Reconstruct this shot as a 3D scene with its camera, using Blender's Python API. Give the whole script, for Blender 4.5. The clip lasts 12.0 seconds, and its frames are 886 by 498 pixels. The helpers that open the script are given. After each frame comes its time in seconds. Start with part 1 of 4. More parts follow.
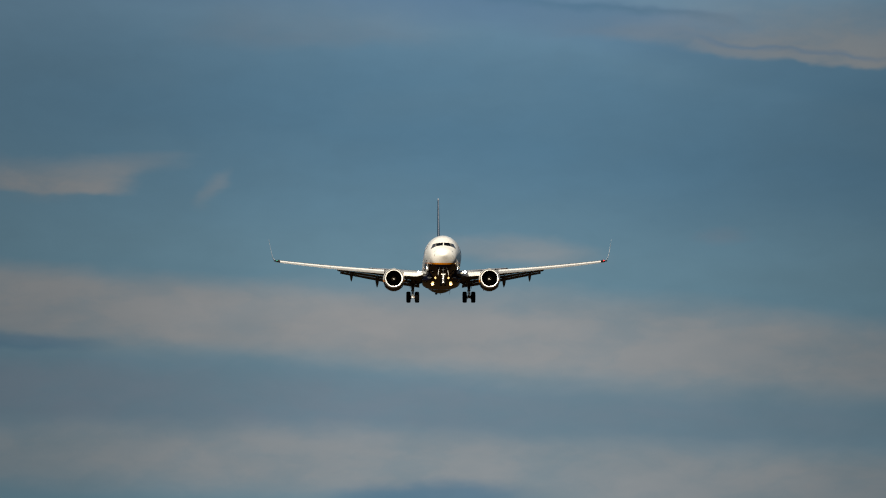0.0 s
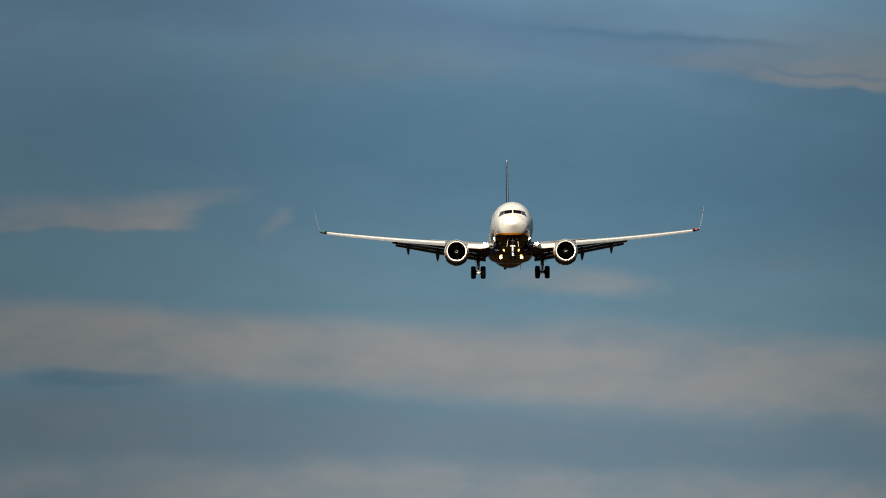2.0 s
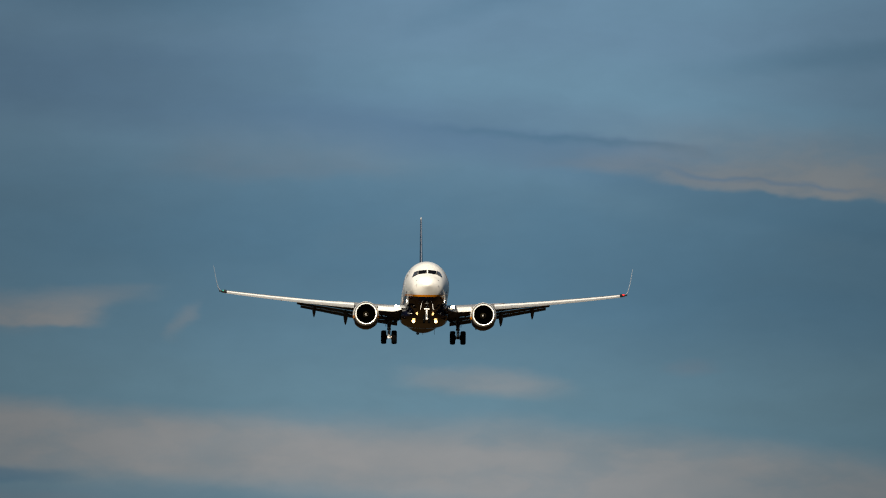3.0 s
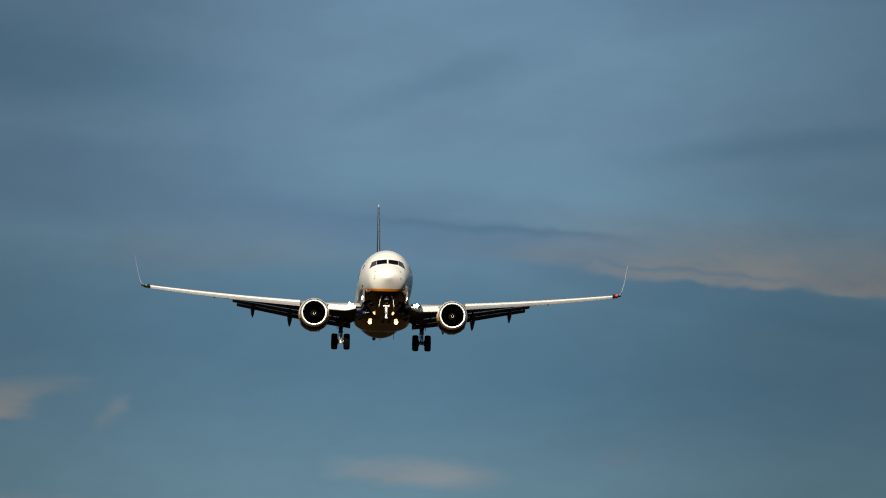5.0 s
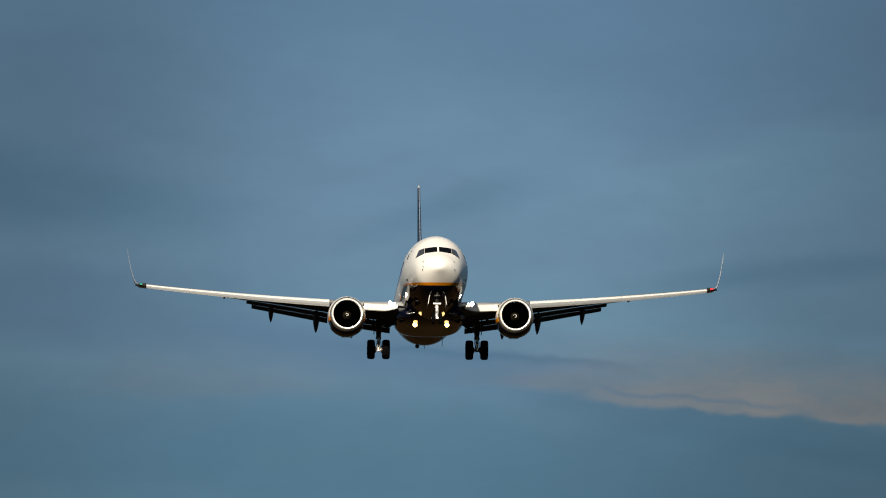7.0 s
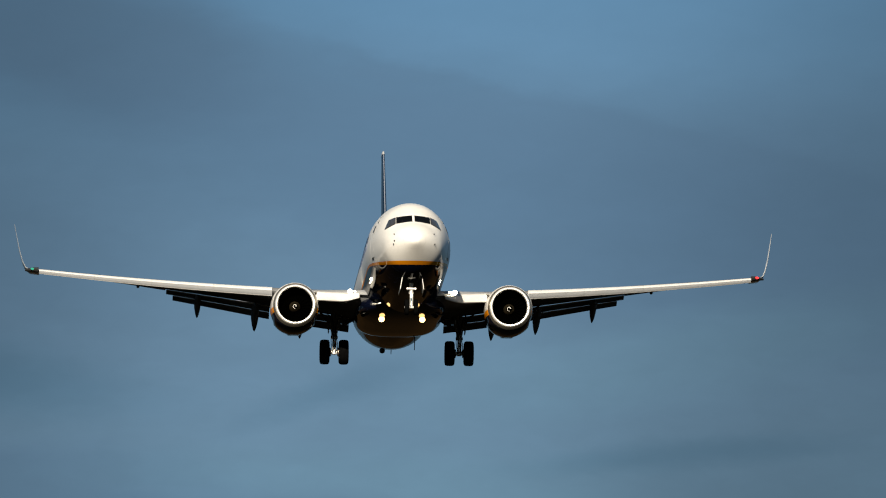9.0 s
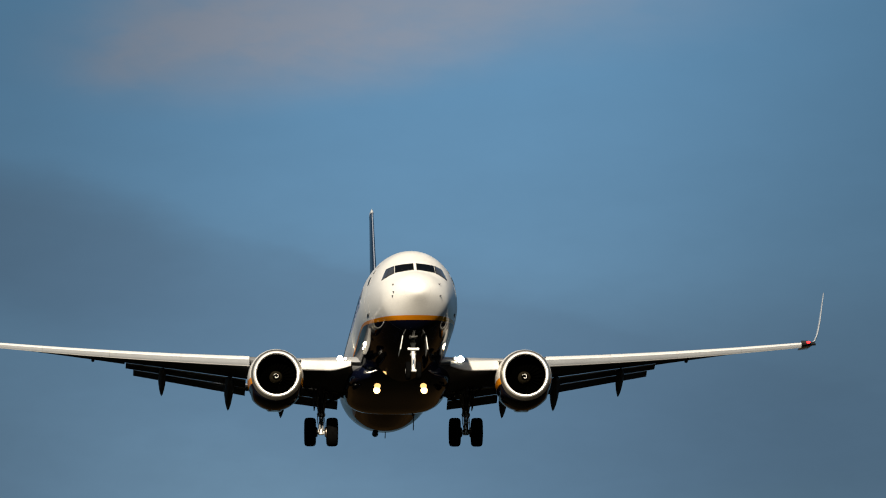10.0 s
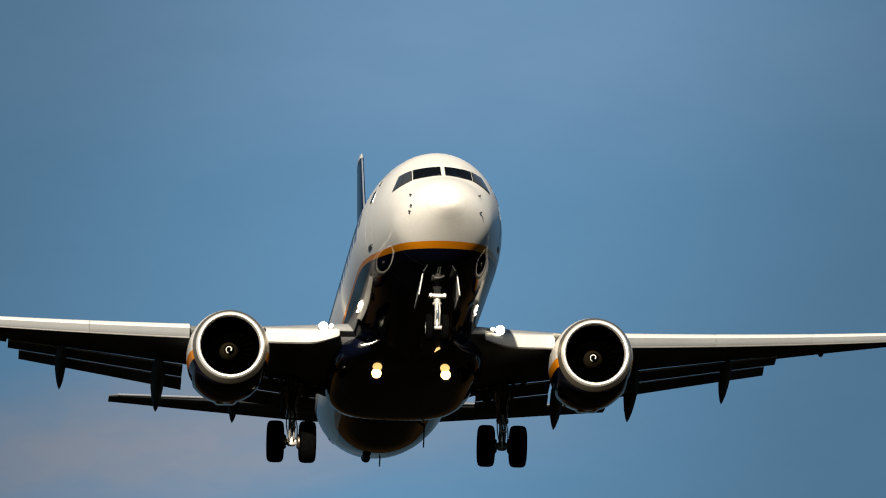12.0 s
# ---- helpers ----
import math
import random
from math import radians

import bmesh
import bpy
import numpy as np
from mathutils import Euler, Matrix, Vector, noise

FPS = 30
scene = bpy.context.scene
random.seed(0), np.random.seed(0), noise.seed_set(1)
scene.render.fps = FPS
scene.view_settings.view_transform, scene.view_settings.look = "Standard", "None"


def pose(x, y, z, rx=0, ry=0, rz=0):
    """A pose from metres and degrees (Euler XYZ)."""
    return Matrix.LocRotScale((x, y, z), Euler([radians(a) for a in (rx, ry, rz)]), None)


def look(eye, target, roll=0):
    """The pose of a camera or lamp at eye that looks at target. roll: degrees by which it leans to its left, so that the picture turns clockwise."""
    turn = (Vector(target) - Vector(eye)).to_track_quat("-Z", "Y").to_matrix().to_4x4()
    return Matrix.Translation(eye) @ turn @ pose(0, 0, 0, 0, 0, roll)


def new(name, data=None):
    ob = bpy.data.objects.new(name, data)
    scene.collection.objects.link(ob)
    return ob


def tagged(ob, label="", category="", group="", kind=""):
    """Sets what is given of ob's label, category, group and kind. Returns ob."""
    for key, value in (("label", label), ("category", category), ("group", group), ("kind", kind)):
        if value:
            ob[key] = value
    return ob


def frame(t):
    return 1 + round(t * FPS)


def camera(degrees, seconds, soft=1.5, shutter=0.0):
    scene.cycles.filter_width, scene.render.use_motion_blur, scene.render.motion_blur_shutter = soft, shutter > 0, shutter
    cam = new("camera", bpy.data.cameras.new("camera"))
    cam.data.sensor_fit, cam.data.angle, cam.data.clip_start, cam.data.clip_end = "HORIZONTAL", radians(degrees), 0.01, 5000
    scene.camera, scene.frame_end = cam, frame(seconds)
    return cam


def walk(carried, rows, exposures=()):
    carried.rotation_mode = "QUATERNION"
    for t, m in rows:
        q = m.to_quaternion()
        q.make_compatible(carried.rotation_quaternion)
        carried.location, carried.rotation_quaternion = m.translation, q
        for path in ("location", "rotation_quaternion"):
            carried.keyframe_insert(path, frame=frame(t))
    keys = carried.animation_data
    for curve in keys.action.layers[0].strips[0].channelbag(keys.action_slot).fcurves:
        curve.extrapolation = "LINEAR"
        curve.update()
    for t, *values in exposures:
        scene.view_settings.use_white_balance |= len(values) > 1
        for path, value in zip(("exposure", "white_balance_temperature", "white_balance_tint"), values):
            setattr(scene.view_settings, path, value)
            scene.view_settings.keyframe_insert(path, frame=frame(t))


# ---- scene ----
FIELD = 5.247
EYE = (0.0, 0.0, 1.7)
cam = camera(FIELD, 12.0, soft=1.1)


def aim(pan, tilt, lean):
    """The camera on its tripod: pan to the right, tilt up and lean, in degrees."""
    return pose(*EYE, rz=-pan) @ pose(0, 0, 0, rx=tilt) @ pose(0, 0, 0, ry=lean) @ pose(0, 0, 0, rx=90)


def flight(x, y, z, pitch, bank, yaw):
    """The airliner's place, its nose towards -y."""
    return pose(x, y, z, rz=yaw) @ pose(0, 0, 0, rx=-pitch) @ pose(0, 0, 0, ry=bank)


walk(cam, [
    (0, aim(0.901, 4.258, -0.23)),
    (0.5, aim(1.269, 4.425, 0.07)),
    (1, aim(1.252, 4.495, 0.28)),
    (1.5, aim(0.905, 4.553, 0.18)),
    (2, aim(0.519, 4.450, 0.40)),
    (2.5, aim(0.805, 4.704, 0.15)),
    (3, aim(1.079, 5.040, -0.17)),
    (3.2, aim(1.155, 5.144, -0.05)),
    (4.8, aim(1.302, 5.337, -0.14)),
    (5, aim(1.497, 5.578, 0.05)),
    (5.5, aim(1.445, 5.719, -0.17)),
    (6, aim(1.446, 5.871, -0.26)),
    (6.5, aim(1.501, 6.171, -0.01)),
    (6.7, aim(1.487, 6.256, 0.08)),
    (8.3, aim(1.792, 6.872, -0.23)),
    (8.5, aim(1.989, 7.098, -0.13)),
    (9, aim(2.118, 7.404, -0.16)),
    (9.5, aim(2.223, 7.630, 0.14)),
    (10, aim(2.441, 8.617, 0.11)),
    (10.5, aim(2.571, 8.920, 0.09)),
    (11, aim(2.801, 9.577, -0.09)),
    (11.5, aim(3.169, 10.325, -0.26)),
    (12, aim(3.307, 11.128, -0.11)),
])

# ---- light ----
SUN_EL, SUN_AZ = 17.8, 188.5    # degrees; azimuth clockwise from +y
EXPOSURE = 0.78
scene.view_settings.exposure = EXPOSURE
sun = new("sun", bpy.data.lights.new("sun", "SUN"))
sun.data.energy, sun.data.angle, sun.data.color = 5.0, radians(0.55), (1.0, 0.88, 0.71)
_sd = Vector((math.sin(radians(SUN_AZ)) * math.cos(radians(SUN_EL)), math.cos(radians(SUN_AZ)) * math.cos(radians(SUN_EL)), math.sin(radians(SUN_EL))))
sun.matrix_world = look(tuple(_sd * 3000), (0, 0, 0))

world = bpy.data.worlds.new("sky")
scene.world = world
world.use_nodes = True


class Nodes:
    """Short hand for node trees."""

    def __init__(self, tree):
        self.t = tree
        tree.nodes.clear()

    def add(self, kind, inputs=None, **props):
        n = self.t.nodes.new(kind)
        if "operation" in props:
            n.operation = props["operation"]
        if "use_clamp" in props:
            n.use_clamp = props["use_clamp"]
        if "interpolation_type" in props:
            n.interpolation_type = props["interpolation_type"]
        if "data_type" in props:
            n.data_type, n.blend_type = props["data_type"], props["blend_type"]
        if "vector_type" in props:
            n.vector_type = props["vector_type"]
        if "sky_type" in props:
            n.sky_type, n.sun_disc = props["sky_type"], False
            n.sun_elevation, n.sun_rotation = radians(SUN_EL), radians(SUN_AZ)
        for k, v in (inputs or {}).items():
            if isinstance(v, bpy.types.NodeSocket):
                self.t.links.new(v, n.inputs[k])
            else:
                n.inputs[k].default_value = v
        return n

    def math(self, op, a, b=0.0, clamp=False):
        return self.add("ShaderNodeMath", {0: a, 1: b}, operation=op, use_clamp=clamp).outputs[0]

    def vec(self, op, a, b=(0, 0, 0)):
        n = self.add("ShaderNodeVectorMath", {0: a, 1: b}, operation=op)
        return n.outputs["Value"] if op in ("LENGTH", "DOT_PRODUCT") else n.outputs["Vector"]

    def noise(self, vector, scale, detail=3.0, rough=0.55):
        return self.add("ShaderNodeTexNoise", {"Vector": vector, "Scale": scale, "Detail": detail, "Roughness": rough})

    def span(self, value, a, b, lo=0.0, hi=1.0, smooth=True):
        return self.add("ShaderNodeMapRange", {0: value, 1: a, 2: b, 3: lo, 4: hi}, interpolation_type="SMOOTHSTEP" if smooth else "LINEAR").outputs[0]

    def mix(self, fac, a, b, blend="MIX"):
        n = self.add("ShaderNodeMix", data_type="RGBA", blend_type=blend)
        for sock, v in ((n.inputs[0], fac), (n.inputs[6], a), (n.inputs[7], b)):
            if isinstance(v, bpy.types.NodeSocket):
                self.t.links.new(v, sock)
            else:
                sock.default_value = v if isinstance(v, float) else (*v, 1.0) if len(v) == 3 else v
        return n.outputs[2]


def make_sky():
    n = Nodes(world.node_tree)
    way = n.add("ShaderNodeTexCoord").outputs["Generated"]
    s = n.add("ShaderNodeSeparateXYZ", {0: n.vec("NORMALIZE", way)})
    az = n.math("MULTIPLY", n.math("ARCTAN2", s.outputs[0], s.outputs[1]), 57.29578)
    el = n.math("MULTIPLY", n.math("ARCSINE", s.outputs[2]), 57.29578)
    u = n.add("ShaderNodeCombineXYZ", {0: az, 1: el}).outputs[0]
    # cloud edges are frayed: bend the sky's degrees with noise stretched along the wind
    st = n.vec("MULTIPLY", u, (0.6, 1.5, 1.0))
    w1 = n.vec("SUBTRACT", n.noise(st, 0.9, 4.0, 0.6).outputs["Color"], (0.5, 0.5, 0.5))
    w2 = n.vec("SUBTRACT", n.noise(st, 4.0, 3.0, 0.6).outputs["Color"], (0.5, 0.5, 0.5))
    bent = n.vec("ADD", u, n.vec("ADD", n.vec("MULTIPLY", w1, (0.42, 0.14, 0)), n.vec("MULTIPLY", w2, (0.26, 0.09, 0))))
    grain = n.noise(st, 1.6, 3.0, 0.5).outputs["Fac"]
    wisps = n.noise(n.vec("MULTIPLY", bent, (1.0, 2.2, 1.0)), 2.3, 5.0, 0.55).outputs["Fac"]

    nish = n.add("ShaderNodeTexSky", sky_type="NISHITA").outputs[0]
    col = n.mix(1.0, nish, SKY_TINT, "MULTIPLY")
    # thin haze over the clear blue, up to a third of the sky
    haze = n.mix(n.span(el, 4.0, 6.8), HAZE_LOW, HAZE_MID)
    haze = n.mix(n.span(el, 6.9, 9.9), haze, HAZE_HIGH)
    col = n.mix(n.span(el, 30.0, 15.0, 0.0, 0.9), col, haze)
    for cx, cy, rx, ry, turn, soft, dens, tone in CLOUDS:
        m = n.add("ShaderNodeMapping", {"Vector": bent, "Location": (cx, cy, 0), "Rotation": (0, 0, radians(turn)), "Scale": (rx, ry, 1)}, vector_type="TEXTURE").outputs[0]
        d = n.span(n.vec("LENGTH", m), 1 + soft, max(0.0, 1 - soft), 0.0, dens)
        d = n.math("MULTIPLY", d, n.span(grain, 0.25, 0.6, 0.75, 1.0))
        if tone in ("warm", "pink", "haze", "pearl"):
            d = n.math("MULTIPLY", d, n.span(wisps, 0.28, 0.62, 0.72, 1.03))
        col = n.mix(d, col, TONES[tone])
    # banks with one crisp edge: they thin out upwards, or downwards where the thickness is negative
    bs = n.add("ShaderNodeSeparateXYZ", {0: bent})
    lumps = n.noise(n.vec("MULTIPLY", u, (1.0, 0.4, 1.0)), 2.1, 3.0, 0.55).outputs["Fac"]
    baz, bel = bs.outputs[0], n.math("ADD", bs.outputs[1], n.span(lumps, 0.25, 0.75, -0.028, 0.028, smooth=False))
    for a0, a1, a2, a3, e0, slope, thick, crisp, dens, tone in SHELVES:
        reach = n.math("MULTIPLY", n.span(baz, a0, a1), n.span(baz, a3, a2))
        over = n.math("SUBTRACT", bel, n.math("ADD", n.math("MULTIPLY", n.math("SUBTRACT", baz, a0), slope), e0))
        over = n.math("MULTIPLY", over, math.copysign(1.0, thick))
        d = n.math("MULTIPLY", n.span(over, -crisp, crisp), n.span(n.math("DIVIDE", over, abs(thick)), 1.0, 0.1))
        d = n.math("MULTIPLY", n.math("MULTIPLY", d, reach), n.span(wisps, 0.3, 0.6, 0.55 * dens, dens))
        col = n.mix(d, col, TONES[tone])
    # lens vignette painted into the sky: bright along the flight path, dimming sideways
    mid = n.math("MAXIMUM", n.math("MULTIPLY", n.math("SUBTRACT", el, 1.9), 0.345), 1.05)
    vignette = n.span(n.math("ABSOLUTE", n.math("SUBTRACT", az, mid)), 0.2, 3.2, 1.19, 0.75)
    fluff = n.noise(n.vec("MULTIPLY", bent, (1.0, 2.0, 1.0)), 7.0, 4.0, 0.6).outputs["Fac"]
    mottle = n.math("ADD", n.span(wisps, 0.3, 0.7, -0.018, 0.018), n.span(grain, 0.3, 0.7, -0.03, 0.03))
    mottle = n.math("MULTIPLY", n.math("ADD", mottle, n.span(fluff, 0.3, 0.7, -0.007, 0.007)), n.span(el, 6.5, 10.0, 1.0, 0.35))
    mottle = n.math("MULTIPLY", n.math("ADD", mottle, 1.0), vignette)
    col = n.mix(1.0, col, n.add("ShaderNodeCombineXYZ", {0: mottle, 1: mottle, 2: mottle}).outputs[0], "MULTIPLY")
    bg = n.add("ShaderNodeBackground", {"Color": col, "Strength": GAIN})
    n.add("ShaderNodeOutputWorld", {0: bg.outputs[0]})


GAIN = 0.541
SKY_TINT = (0.06, 0.068, 0.073)
HAZE_LOW, HAZE_MID, HAZE_HIGH = (0.091, 0.183, 0.254), (0.114, 0.207, 0.312), (0.097, 0.232, 0.39)
TONES = {"cream": (0.216, 0.238, 0.254), "warm": (0.255, 0.256, 0.258), "haze": (0.145, 0.185, 0.228), "deep": (0.070, 0.154, 0.231), "slate": (0.098, 0.179, 0.274), "teal": (0.14, 0.258, 0.35), "pink": (0.226, 0.264, 0.332), "pearl": (0.192, 0.220, 0.258), "pale": (0.17, 0.282, 0.43)}
# centre azimuth and elevation, half sizes, turn (degrees), softness, density, tone
CLOUDS = [
    (1.83, 5.02, 3.68, 0.435, -4, 0.6, 0.7, "deep"),
    (0.90, 4.73, 3.35, 0.402, -3, 0.6, 0.4, "deep"),
    (-0.72, 3.37, 4.35, 0.201, -2, 0.6, 0.75, "haze"),
    (-0.4, 7.35, 1.0, 0.55, 8, 0.8, 0.45, "slate"),
    (-1.22, 3.89, 2.51, 0.208, -4, 0.45, 0.85, "warm"),
    (2.13, 3.69, 2.68, 0.234, -4, 0.5, 0.85, "warm"),
    (1.29, 2.94, 4.02, 0.201, -2, 0.5, 0.75, "warm"),
    (0.82, 2.77, 0.50, 0.094, 2, 0.5, 0.8, "deep"),
    (-1.56, 3.69, 0.37, 0.044, -2, 0.6, 0.6, "deep"),
    (-1.40, 4.66, 0.30, 0.10, 3, 0.7, 0.3, "warm"),
    (-0.95, 4.76, 0.27, 0.047, 6, 0.8, 0.4, "warm"),
    (-0.44, 4.63, 0.10, 0.047, 40, 0.9, 0.4, "warm"),
    (1.37, 4.23, 0.40, 0.074, -5, 0.7, 0.6, "warm"),
    (2.54, 4.34, 0.13, 0.040, 0, 0.9, 0.4, "haze"),
    (-0.51, 5.99, 2.08, 0.251, -4, 0.5, 0.6, "slate"),
    (1.47, 5.64, 1.41, 0.127, -9, 0.6, 0.45, "slate"),
    (2.9, 5.86, 1.3, 0.10, -6, 0.7, 0.5, "teal"),
    (3.68, 5.19, 1.67, 0.134, -10, 0.5, 0.5, "deep"),
    (-0.98, 6.69, 1.11, 0.234, -8, 0.7, 0.55, "deep"),
    (1.40, 6.54, 0.50, 0.080, 22, 0.95, 0.25, "deep"),
    (3.51, 6.19, 0.77, 0.074, 4, 0.9, 0.5, "deep"),
    (1.50, 6.06, 1.41, 0.134, 0, 0.8, 0.5, "teal"),
    (2.78, 7.67, 2.68, 0.636, -13, 0.5, 0.75, "slate"),
    (0.03, 8.60, 1.11, 0.402, -14, 0.5, 0.75, "slate"),
    (3.45, 6.76, 1.34, 0.234, 10, 0.7, 0.5, "teal"),
    (1.74, 6.61, 0.44, 0.080, 14, 0.95, 0.2, "deep"),
    (0.08, 8.59, 0.87, 0.368, -8, 0.6, 0.6, "slate"),
    (4.13, 7.82, 1.74, 0.435, 4, 0.7, 0.6, "slate"),
    (1.72, 10.02, 1.32, 0.40, 8, 0.6, 1.0, "pink"),
    (2.90, 10.13, 1.10, 0.30, 2, 0.9, 0.45, "pink"),
    (0.78, 9.81, 0.50, 0.151, 18, 0.6, 0.7, "pink"),
    (3.36, 12.37, 3.01, 0.569, 0, 0.8, 0.55, "pale"),
]
# azimuth: start, full, end of full, end; edge's elevation at the start, slope, thickness, half width of the edge, density, tone
SHELVES = [
    (-0.9, -0.2, 0.5, 1.3, 5.47, 0.0, 0.42, 0.06, 0.4, "haze"),
    (0.1, 1.0, 2.2, 3.0, 5.87, -0.080, -0.30, 0.025, 0.75, "slate"),
    (0.9, 1.5, 2.3, 2.9, 5.79, -0.080, -0.07, 0.018, 0.6, "deep"),
    (1.2, 2.2, 9.0, 12.0, 5.555, -0.085, 0.20, 0.04, 0.6, "haze"),
    (1.7, 3.3, 9.0, 12.0, 5.50, -0.095, 0.52, 0.022, 1.0, "cream"),
    (2.1, 2.6, 3.2, 3.8, 5.55, -0.10, -0.045, 0.015, 0.6, "slate"),
    (-3.0, -1.6, -1.15, -0.85, 4.54, 0.02, 0.26, 0.02, 0.8, "warm"),
    (0.7, 1.7, 4.6, 6.5, 8.83, -0.25, -1.1, 0.05, 0.5, "slate"),
]
make_sky()

# ---- materials ----
def surface(name, color, rough=0.4, metal=0.0, coat=0.0, stain=0.12, scale=1.2, bump=0.0, spec=0.5, streak=False):
    """Procedural surface: base colour broken by broad stains and fine grain, with slight relief."""
    m = bpy.data.materials.new(name)
    m.use_nodes = True
    n = Nodes(m.node_tree)
    co = n.add("ShaderNodeTexCoord").outputs["Object"]
    broad = n.noise(n.vec("MULTIPLY", co, (1.0, 0.25, 1.0)) if streak else co, scale, 4.0).outputs["Fac"]
    fine = n.noise(co, scale * 14, 3.0).outputs["Fac"]
    k = n.math("ADD", n.span(broad, 0.3, 0.7, 1 - stain, 1.0), n.span(fine, 0.3, 0.7, -stain * 0.3, stain * 0.3))
    col = n.mix(1.0, color, n.add("ShaderNodeCombineXYZ", {0: k, 1: k, 2: k}).outputs[0], "MULTIPLY")
    r = n.span(broad, 0.3, 0.75, rough * 1.25, rough * 0.85)
    b = n.add("ShaderNodeBsdfPrincipled", {"Base Color": col, "Roughness": r, "Metallic": metal, "Coat Weight": coat, "Coat Roughness": 0.05, "Specular IOR Level": spec})
    if bump:
        n.t.links.new(n.add("ShaderNodeBump", {"Height": fine, "Strength": bump, "Distance": 0.02}).outputs[0], b.inputs["Normal"])
    n.add("ShaderNodeOutputMaterial", {0: b.outputs[0]})
    return m


def lamp_glass(name, color, power):
    m = bpy.data.materials.new(name)
    m.use_nodes = True
    n = Nodes(m.node_tree)
    n.add("ShaderNodeOutputMaterial", {0: n.add("ShaderNodeEmission", {"Color": (*color, 1), "Strength": power}).outputs[0]})
    return m


WHITE_C, NAVY_C, GOLD_C = (0.76, 0.75, 0.71), (0.003, 0.0045, 0.014), (0.76, 0.25, 0.005)


def livery():
    """Airline paint: white above, a gold line that rises behind the nose, navy below and on the tail cone."""
    m = bpy.data.materials.new("airline_livery")
    m.use_nodes = True
    n = Nodes(m.node_tree)
    co = n.add("ShaderNodeTexCoord").outputs["Object"]
    s = n.add("ShaderNodeSeparateXYZ", {0: co})
    y, z = s.outputs[1], s.outputs[2]
    line = n.add("ShaderNodeMath", {0: n.math("ADD", n.math("MULTIPLY", y, 0.125), -1.66), 1: -0.80, 2: 0.35}, operation="SMOOTH_MIN").outputs[0]
    # behind the wing the navy shrinks to the keel
    line = n.math("ADD", line, n.span(y, 17.0, 22.0, 0.0, -0.75))
    line = n.math("ADD", line, n.math("MAXIMUM", n.math("MULTIPLY", n.math("SUBTRACT", y, 26.0), 0.10), 0.0))
    above = n.math("SUBTRACT", z, line)
    gold = n.math("GREATER_THAN", above, 0.0)
    white = n.math("GREATER_THAN", above, n.math("MAXIMUM", n.math("SUBTRACT", 0.185, n.math("MULTIPLY", y, 0.013)), n.span(y, 16.0, 20.0, 0.07, 0.0)))
    broad = n.noise(n.vec("MULTIPLY", co, (1.0, 0.2, 1.0)), 1.3, 4.0).outputs["Fac"]
    fine = n.noise(co, 18.0, 3.0).outputs["Fac"]
    # radome and skin joints: thin grey lines round the body
    ring = n.math("ABSOLUTE", n.math("SUBTRACT", n.math("FRACT", n.math("DIVIDE", n.math("ADD", y, 0.55), 1.9)), 0.5))
    seam = n.span(ring, 0.0035, 0.0015, 0.0, 0.35, smooth=False)
    col = n.mix(white, n.mix(gold, NAVY_C, GOLD_C), WHITE_C)
    k = n.math("ADD", n.span(broad, 0.3, 0.7, 0.9, 1.0), n.span(fine, 0.3, 0.7, -0.03, 0.03))
    col = n.mix(1.0, col, n.add("ShaderNodeCombineXYZ", {0: k, 1: k, 2: k}).outputs[0], "MULTIPLY")
    col = n.mix(seam, col, (0.25, 0.25, 0.25))
    b = n.add("ShaderNodeBsdfPrincipled", {"Base Color": col, "Roughness": 0.5, "Specular IOR Level": 0.0, "Coat Weight": n.span(broad, 0.3, 0.7, 0.4, 0.55), "Coat Roughness": 0.04})
    n.add("ShaderNodeOutputMaterial", {0: b.outputs[0]})
    return m


def nacelle_paint():
    """White cowling, gold line and navy lower half; the engine's centre is the object's origin."""
    m = bpy.data.materials.new("cowling_paint")
    m.use_nodes = True
    n = Nodes(m.node_tree)
    co = n.add("ShaderNodeTexCoord").outputs["Object"]
    z = n.add("ShaderNodeSeparateXYZ", {0: co}).outputs[2]
    broad = n.noise(co, 1.6, 4.0).outputs["Fac"]
    col = n.mix(n.math("GREATER_THAN", z, -0.10), n.mix(n.math("GREATER_THAN", z, -0.33), NAVY_C, GOLD_C), (0.72, 0.70, 0.66))
    col = n.mix(n.span(broad, 0.45, 0.75, 0.0, 0.25), col, (0.1, 0.09, 0.08))
    b = n.add("ShaderNodeBsdfPrincipled", {"Base Color": col, "Roughness": 0.5, "Specular IOR Level": 0.0, "Coat Weight": n.span(broad, 0.3, 0.7, 0.4, 0.6), "Coat Roughness": 0.05})
    n.add("ShaderNodeOutputMaterial", {0: b.outputs[0]})
    return m


M_BODY = livery()
M_COWL = nacelle_paint()
M_WHITE = surface("white_gloss_paint", WHITE_C, 0.3, coat=0.5, stain=0.1)
M_NAVY = surface("navy_gloss_paint", NAVY_C, 0.5, coat=0.6, spec=0.0, stain=0.2)
M_GREY = surface("grey_wing_paint", (0.16, 0.165, 0.17), 0.7, spec=0.0, stain=0.25, streak=True)
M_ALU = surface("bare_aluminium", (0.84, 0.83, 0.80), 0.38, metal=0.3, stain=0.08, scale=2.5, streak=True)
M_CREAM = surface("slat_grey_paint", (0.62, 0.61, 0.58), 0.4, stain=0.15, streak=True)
M_LIP = surface("polished_inlet_metal", (0.82, 0.80, 0.75), 0.36, metal=0.45, stain=0.08)
# bare metal, its grey-brown colour painting in the dark horizon it mirrors
M_COWLNOSE = surface("cowl_nose_reflection_metal", (0.30, 0.27, 0.215), 0.36, metal=0.75, stain=0.12)
